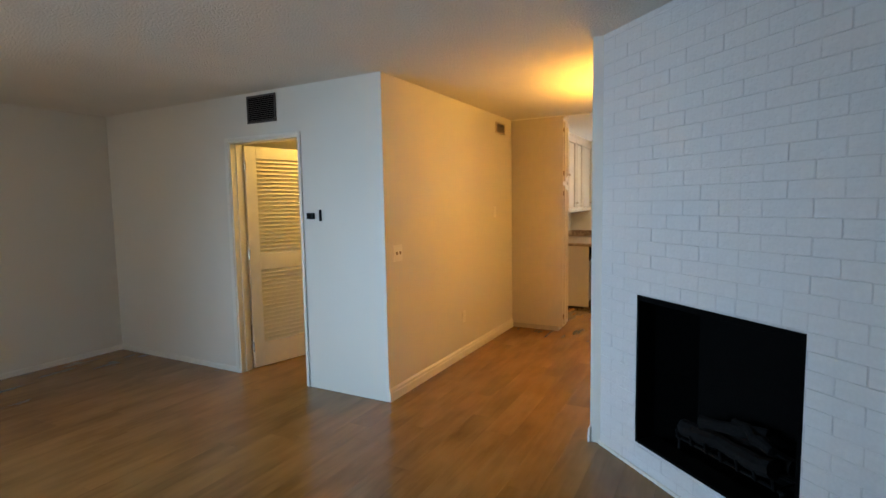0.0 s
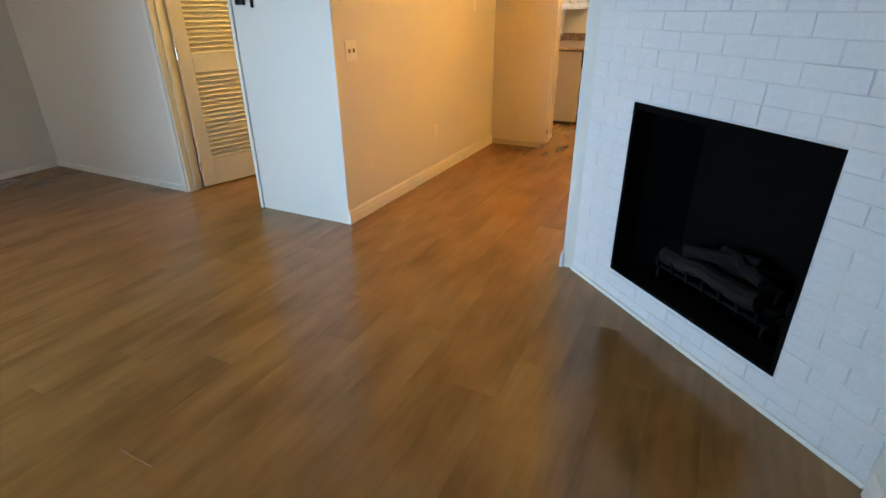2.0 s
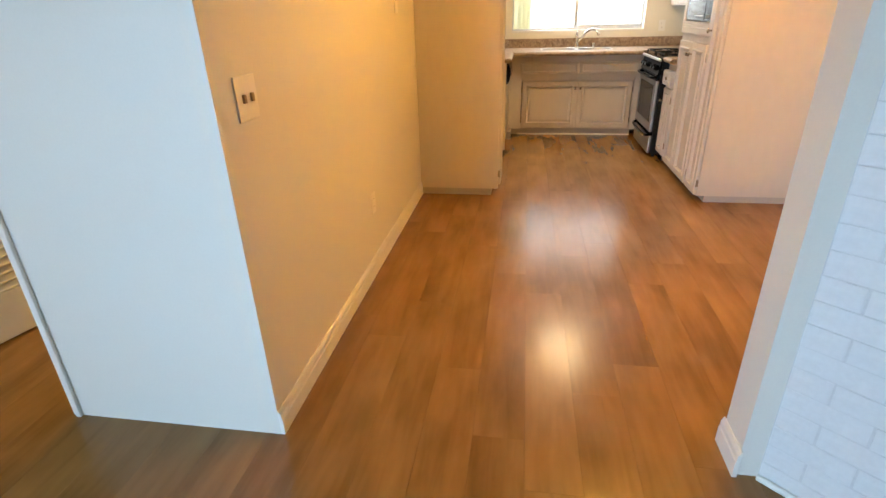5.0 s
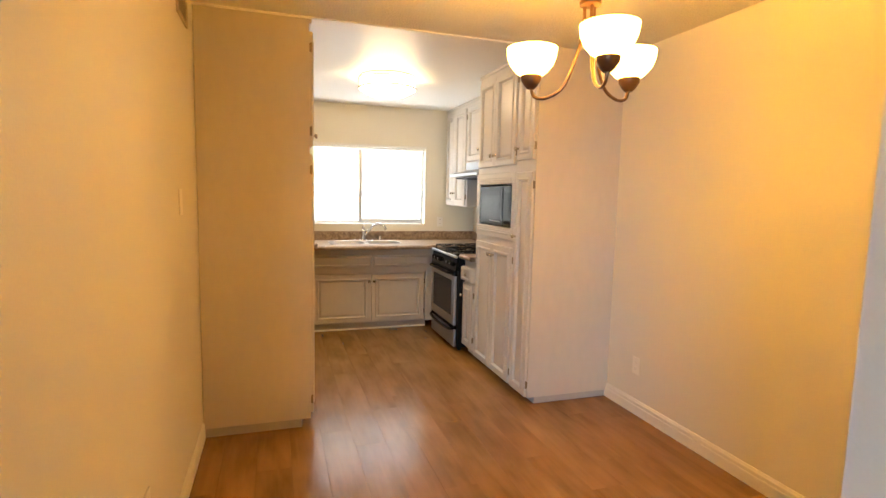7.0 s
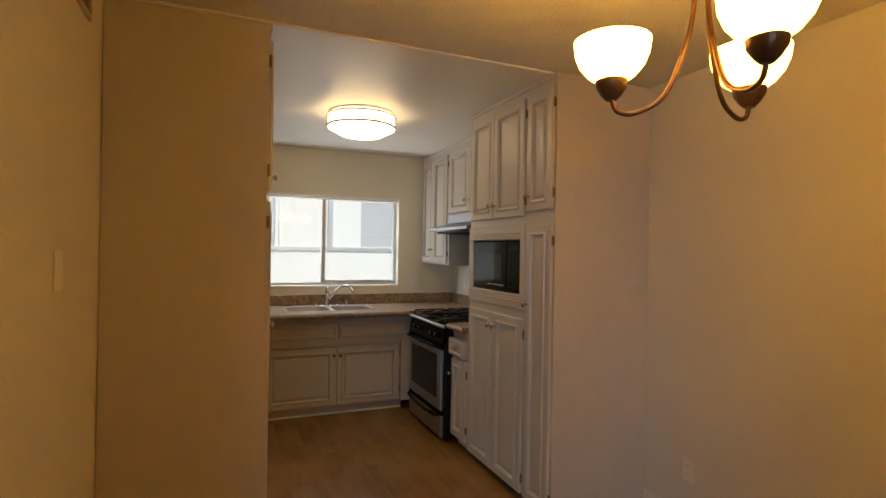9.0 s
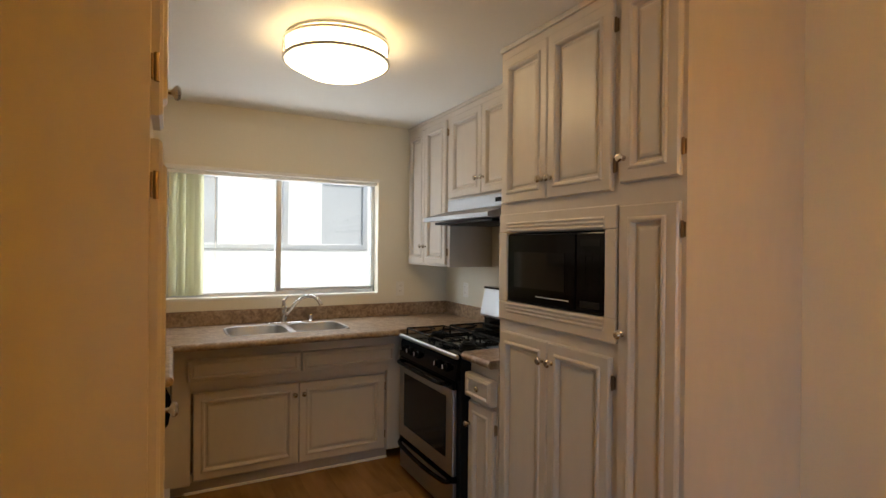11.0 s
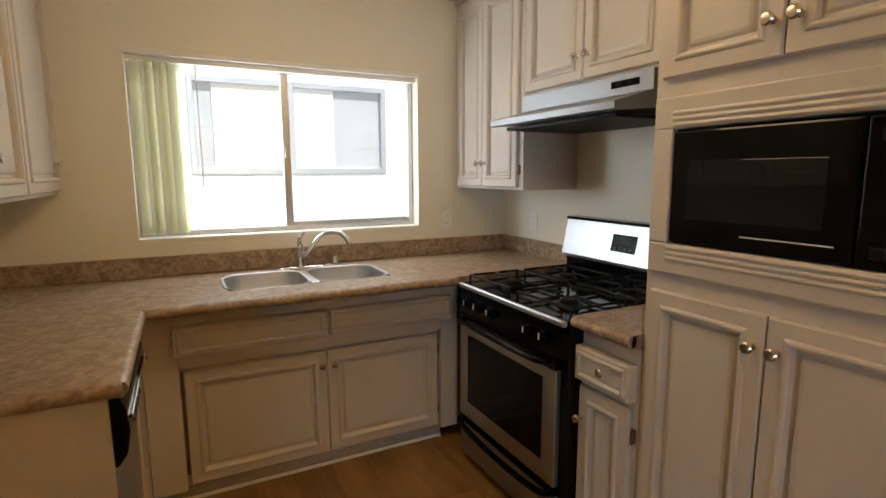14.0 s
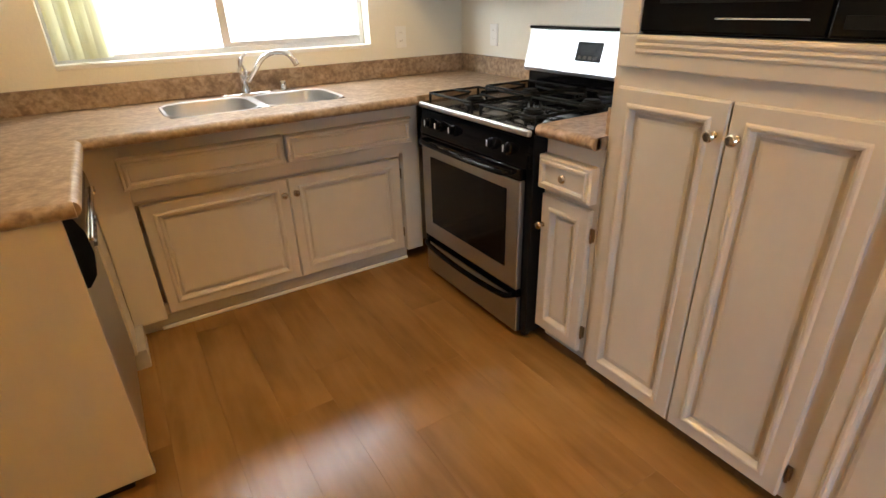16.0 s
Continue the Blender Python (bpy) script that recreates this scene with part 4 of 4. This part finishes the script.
for x0, x1, y0, y1 in ((0.965, 1.325, 4.868, 5.232), (1.365, 1.712, 4.868, 5.232)):
    part("bowl", loft([rrect(x0 - 0.018, x1 + 0.018, y0 - 0.018, y1 + 0.018, 0.105, WZ + 0.001), rrect(x0 - 0.014, x1 + 0.014, y0 - 0.014, y1 + 0.014, 0.10, WZ + 0.005), rrect(x0, x1, y0, y1, 0.09, WZ + 0.001), rrect(x0 + 0.004, x1 - 0.004, y0 + 0.004, y1 - 0.004, 0.085, WZ - 0.03), rrect(x0 + 0.012, x1 - 0.012, y0 + 0.012, y1 - 0.012, 0.08, WZ - 0.15), rrect(x0 + 0.035, x1 - 0.035, y0 + 0.035, y1 - 0.035, 0.06, WZ - 0.175)]), STEEL, sk, soft=True)
    part("drain", lathe([(0, 0.004), (0.02, 0.003), (0.038, 0.005), (0.042, 0.0)], Matrix.Translation(((x0 + x1) / 2, (y0 + y1) / 2, WZ - 0.175))), CHROME, sk, soft=True)
part("divider", box(1.325, 1.365, 4.875, 5.225, WZ - 0.03, WZ + 0.003, 0.006), STEEL, sk)

fa = thing("faucet", (1.365, 5.315, WZ), "chrome single lever faucet with a curved spout", "faucet")
part("deck_plate", loft([rrect(1.24, 1.50, 5.288, 5.345, 0.028, WZ), rrect(1.24, 1.50, 5.288, 5.345, 0.028, WZ + 0.005), rrect(1.246, 1.494, 5.294, 5.339, 0.022, WZ + 0.009)]), CHROME, fa, soft=True)
FAM = Matrix.Translation((1.365, 5.315, WZ))
part("body", lathe([(0, 0.006), (0.027, 0.006), (0.026, 0.02), (0.021, 0.05), (0.022, 0.09), (0.025, 0.11), (0.020, 0.125), (0, 0.130)], FAM), CHROME, fa, soft=True)
part("lever", tube(arc([(1.365, 5.315, WZ + 0.12), (1.358, 5.300, WZ + 0.145), (1.366, 5.285, WZ + 0.175), (1.385, 5.275, WZ + 0.195)]), [0.014] * 6 + [0.011] * 10 + [0.007] * 9, 10), CHROME, fa, soft=True)
part("spout", tube(arc([(1.385, 5.310, WZ + 0.06), (1.42, 5.290, WZ + 0.11), (1.455, 5.255, WZ + 0.165), (1.50, 5.205, WZ + 0.195), (1.55, 5.155, WZ + 0.190), (1.578, 5.130, WZ + 0.155)]), 0.013, 12), CHROME, fa, soft=True)
part("aerator", lathe([(0, -0.012), (0.015, -0.012), (0.015, 0.012), (0.0, 0.012)], Matrix.Translation((1.580, 5.128, WZ + 0.148)) @ pose(0, 0, 0, -20, -20, 0), 16), CHROME, fa, soft=True)
so = thing("soap_dispenser", (1.555, 5.315, WZ), "small chrome air gap cap behind the sink", "air gap")
part("cap", lathe([(0, 0), (0.024, 0), (0.024, 0.006), (0.017, 0.010), (0.018, 0.040), (0.016, 0.050), (0, 0.054)], Matrix.Translation((1.555, 5.315, WZ))), CHROME, so, soft=True)

# ---- stove ----
SF, S0, S1 = 1.992, 3.886, 4.652
st = thing("gas_stove", (2.36, 4.25, 0), "black and stainless steel gas range", "stove")
part("body", box(SF + 0.025, 2.70, S0, S1, 0.03, 0.872, 0.003), BLACKM, st)
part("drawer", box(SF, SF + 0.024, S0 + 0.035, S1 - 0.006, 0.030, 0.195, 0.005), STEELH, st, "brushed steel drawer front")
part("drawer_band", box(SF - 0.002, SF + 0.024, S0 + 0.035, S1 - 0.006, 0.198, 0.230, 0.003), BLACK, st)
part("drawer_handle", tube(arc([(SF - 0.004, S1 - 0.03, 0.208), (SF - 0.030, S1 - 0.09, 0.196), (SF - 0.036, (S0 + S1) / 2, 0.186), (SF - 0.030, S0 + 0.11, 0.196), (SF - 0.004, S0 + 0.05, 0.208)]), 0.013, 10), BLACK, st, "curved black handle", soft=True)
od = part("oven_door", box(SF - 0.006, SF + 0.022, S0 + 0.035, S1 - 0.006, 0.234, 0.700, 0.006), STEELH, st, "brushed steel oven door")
part("window", box(SF - 0.009, SF - 0.005, S0 + 0.11, S1 - 0.085, 0.318, 0.655, 0.002), BLACK, od, "black oven glass")
part("top_band", box(SF - 0.012, SF + 0.022, S0 + 0.03, S1 - 0.004, 0.702, 0.752, 0.006), BLACK, od)
part("handle", tube(arc([(SF - 0.01, S1 - 0.05, 0.728), (SF - 0.045, S1 - 0.09, 0.728), (SF - 0.048, (S0 + S1) / 2, 0.726), (SF - 0.045, S0 + 0.12, 0.728), (SF - 0.01, S0 + 0.08, 0.728)]), 0.012, 10), BLACK, od, "black bar handle", soft=True)
bm = bmesh.new()
pr = [(SF + 0.024, 0.756), (SF - 0.010, 0.756), (SF - 0.004, 0.800), (SF + 0.008, 0.862), (SF + 0.024, 0.872)]
e0 = [bm.verts.new((x, S0 + 0.004, zz)) for x, zz in pr]
e1 = [bm.verts.new((x, S1 - 0.004, zz)) for x, zz in pr]
for i in range(len(pr)):
    j = (i + 1) % len(pr)
    bm.faces.new((e0[i], e0[j], e1[j], e1[i]))
bm.faces.new(e0)
bm.faces.new(e1)
part("control_panel", bm, BLACK, st, "gloss black control panel")
for y in (4.56, 4.47, 4.36, 4.09, 3.99):
    k = part("knob", lathe([(0, 0), (0.024, 0), (0.023, 0.012), (0.016, 0.016), (0.014, 0.030), (0, 0.032)], facing(SF - 0.003, y, 0.812, "-x") @ pose(0, 0, 0, 80, 0, 0), 20), BLACK, st, soft=True)
    part("pointer", box(SF - 0.037, SF - 0.034, y - 0.002, y + 0.002, 0.806, 0.830), LABEL, k)
part("cooktop", box(SF + 0.010, 2.64, S0 - 0.002, S1 + 0.002, 0.874, 0.896, 0.006), BLACK, st, "gloss black cooktop")
part("front_trim", box(SF - 0.010, SF + 0.012, S0 - 0.002, S1 + 0.002, 0.872, 0.897, 0.008, seg=3), STEEL, st, "bright steel front edge")
for bx in (2.16, 2.48):
    for by in (4.06, 4.45):
        bn = part("burner", lathe([(0, 0.0), (0.055, 0.0), (0.050, 0.010), (0.040, 0.012), (0.040, 0.020), (0.030, 0.024), (0, 0.025)], Matrix.Translation((bx, by, 0.896))), BLACKM, st, "dark gas burner", soft=True)
        part("cap", lathe([(0.0, 0.030), (0.030, 0.030), (0.034, 0.026), (0.030, 0.0245), (0, 0.0245)], Matrix.Translation((bx, by, 0.896))), IRON, bn, soft=True)
        g = bmesh.new()
        hw, hz = 0.135, 0.934
        for s in (-1, 1):
            tube([(bx + s * hw, by - 0.165, hz), (bx + s * hw, by + 0.165, hz)], 0.006, 6, g)
            tube([(bx - hw, by + s * 0.165, hz), (bx + hw, by + s * 0.165, hz)], 0.006, 6, g)
            tube([(bx + s * hw, by, hz), (bx + s * 0.035, by, hz + 0.006)], 0.006, 6, g)
            tube([(bx, by + s * 0.165, hz), (bx, by + s * 0.04, hz + 0.006)], 0.006, 6, g)
            for q in (-1, 1):
                tube([(bx + s * hw, by + q * 0.165, hz), (bx + s * hw, by + q * 0.165, 0.897)], 0.006, 6, g)
        part("grate", g, IRON, st, "black cast iron grate")
part("back_riser", box(2.645, 2.722, S0, S1, 0.874, 0.985, 0.004), BLACK, st)
bm = bmesh.new()
pr = [(2.722, 0.985), (2.615, 0.985), (2.610, 1.0), (2.650, 1.175), (2.722, 1.180)]
e0 = [bm.verts.new((x, S0, zz)) for x, zz in pr]
e1 = [bm.verts.new((x, S1, zz)) for x, zz in pr]
for i in range(len(pr)):
    j = (i + 1) % len(pr)
    bm.faces.new((e0[i], e0[j], e1[j], e1[i]))
bm.faces.new(e0)
bm.faces.new(e1)
part("backguard", bm, LIT_STEEL, st, "brushed steel backguard")
part("backguard_cap", box(2.638, 2.722, S0 - 0.002, S1 + 0.002, 1.178, 1.192, 0.005), BLACK, st)
CKM = Matrix.Translation((2.6315, 4.24, 1.09)) @ pose(0, 0, 0, 0, 13, 0)
ck = part("clock", box(-0.004, 0.004, -0.075, 0.075, -0.042, 0.042, 0.004, m=CKM), BLACK, st, "black oven clock")
part("display", box(-0.0055, -0.0035, -0.045, 0.045, -0.005, 0.030, 0.001, m=CKM), CLOCK, ck)
for i in range(4):
    part("button", box(-0.0055, -0.0035, -0.055 + i * 0.031, -0.037 + i * 0.031, -0.032, -0.018, 0.001, m=CKM), GRILLE, ck)
for y in (S0 + 0.04, S1 - 0.04):
    for x in (SF + 0.06, 2.66):
        part("foot", lathe([(0, 0), (0.018, 0), (0.014, 0.03), (0, 0.03)], Matrix.Translation((x, y, 0)), 12), BLACKM, st)

# ---- small pieces of brick and plank ----
brick_meshes = {}


def piece(name, w, d, h, material, key):
    if key not in brick_meshes:
        bm = box(0, w, 0, d, 0, h, min(0.002, w * 0.2), seg=1)
        me = bpy.data.meshes.new(name)
        bm.to_mesh(me)
        bm.free()
        me.materials.append(material)
        brick_meshes[key] = me
    return brick_meshes[key]


rnd = random.Random(11)
CH, BL = 0.0708, 0.207
base_fp = origin(fp)
FR = FM.to_3x3().to_4x4()


def lay_brick(x0, x1, z0, z1):
    w, h = round(x1 - x0 - 0.005, 3), round(z1 - z0 - 0.0016, 4)
    if w < 0.012 or h < 0.012:
        return
    ob = new("brick", piece("brick", w, 0.05, h, BRICK, ("b", w, h)))
    ob.parent = fp
    at = FM @ Vector((x0 + 0.002, rnd.uniform(-0.0015, 0.0015), z0 + 0.0011))
    ob.matrix_basis = Matrix.Translation(at - base_fp) @ FR @ pose(0, 0, 0, 0, 0, rnd.uniform(-0.25, 0.25))


row, zz = 0, 0.0
while zz < H - 0.01:
    z1 = min(zz + CH, H - 0.002)
    x = -BL * (0.5 if row % 2 else 0.0)
    head = FZ1 - 0.01 < zz < FZ1 + CH - 0.011
    while x < FL:
        step = 0.103 if (head and FX0 - 0.05 < x < FX1) else BL
        a, b = max(0, x), min(FL, x + step)
        lo, hi = max(zz, 0), z1
        if lo < FZ1 and hi > FZ0 + 0.005 and b > FX0 and a < FX1:
            if hi > FZ1 + 0.015:
                lay_brick(a, b, FZ1, hi)
            elif lo < FZ0 - 0.015:
                lay_brick(a, b, lo, FZ0)
            if a < FX0:
                lay_brick(a, FX0, lo, hi)
            if b > FX1:
                lay_brick(FX1, b, lo, hi)
        elif b > a:
            lay_brick(a, b, lo, hi)
        x += step
    zz += CH
    row += 1

fl = tagged(part("floor", box(XL - 0.12, XR + 0.12, YS - 0.12, YW + 0.14, -0.14, -0.006), SUBFLOOR), "warm brown oak-look plank floor", "floor", kind="structure")
rnd = random.Random(21)
PW, PLEN = 0.178, 1.22
x = XL
while x < XR:
    x1 = min(x + PW, XR)
    y_end = YW if x > -0.06 else 1.38
    y = YS - rnd.uniform(0, PLEN)
    while y < y_end:
        a, b = max(y, YS), min(y + PLEN, y_end)
        w, ln = round(x1 - x - 0.0003, 4), round(b - a - 0.0003, 4)
        if ln > 0.03 and w > 0.01:
            key = ("p", w, ln)
            if key not in brick_meshes:
                bm = box(0, w, 0, ln, -0.006, 0)
                bmesh.ops.bevel(bm, geom=[e for e in bm.edges if all(v.co.z > -0.001 for v in e.verts)], offset=0.0004, segments=1, affect="EDGES")
                me = bpy.data.meshes.new("plank")
                bm.to_mesh(me)
                bm.free()
                me.materials.append(FLOORM)
                brick_meshes[key] = me
            ob = new("plank", brick_meshes[key])
            ob.parent = fl
            ob.location = (x, a, 0)
        y += PLEN
    x += PW
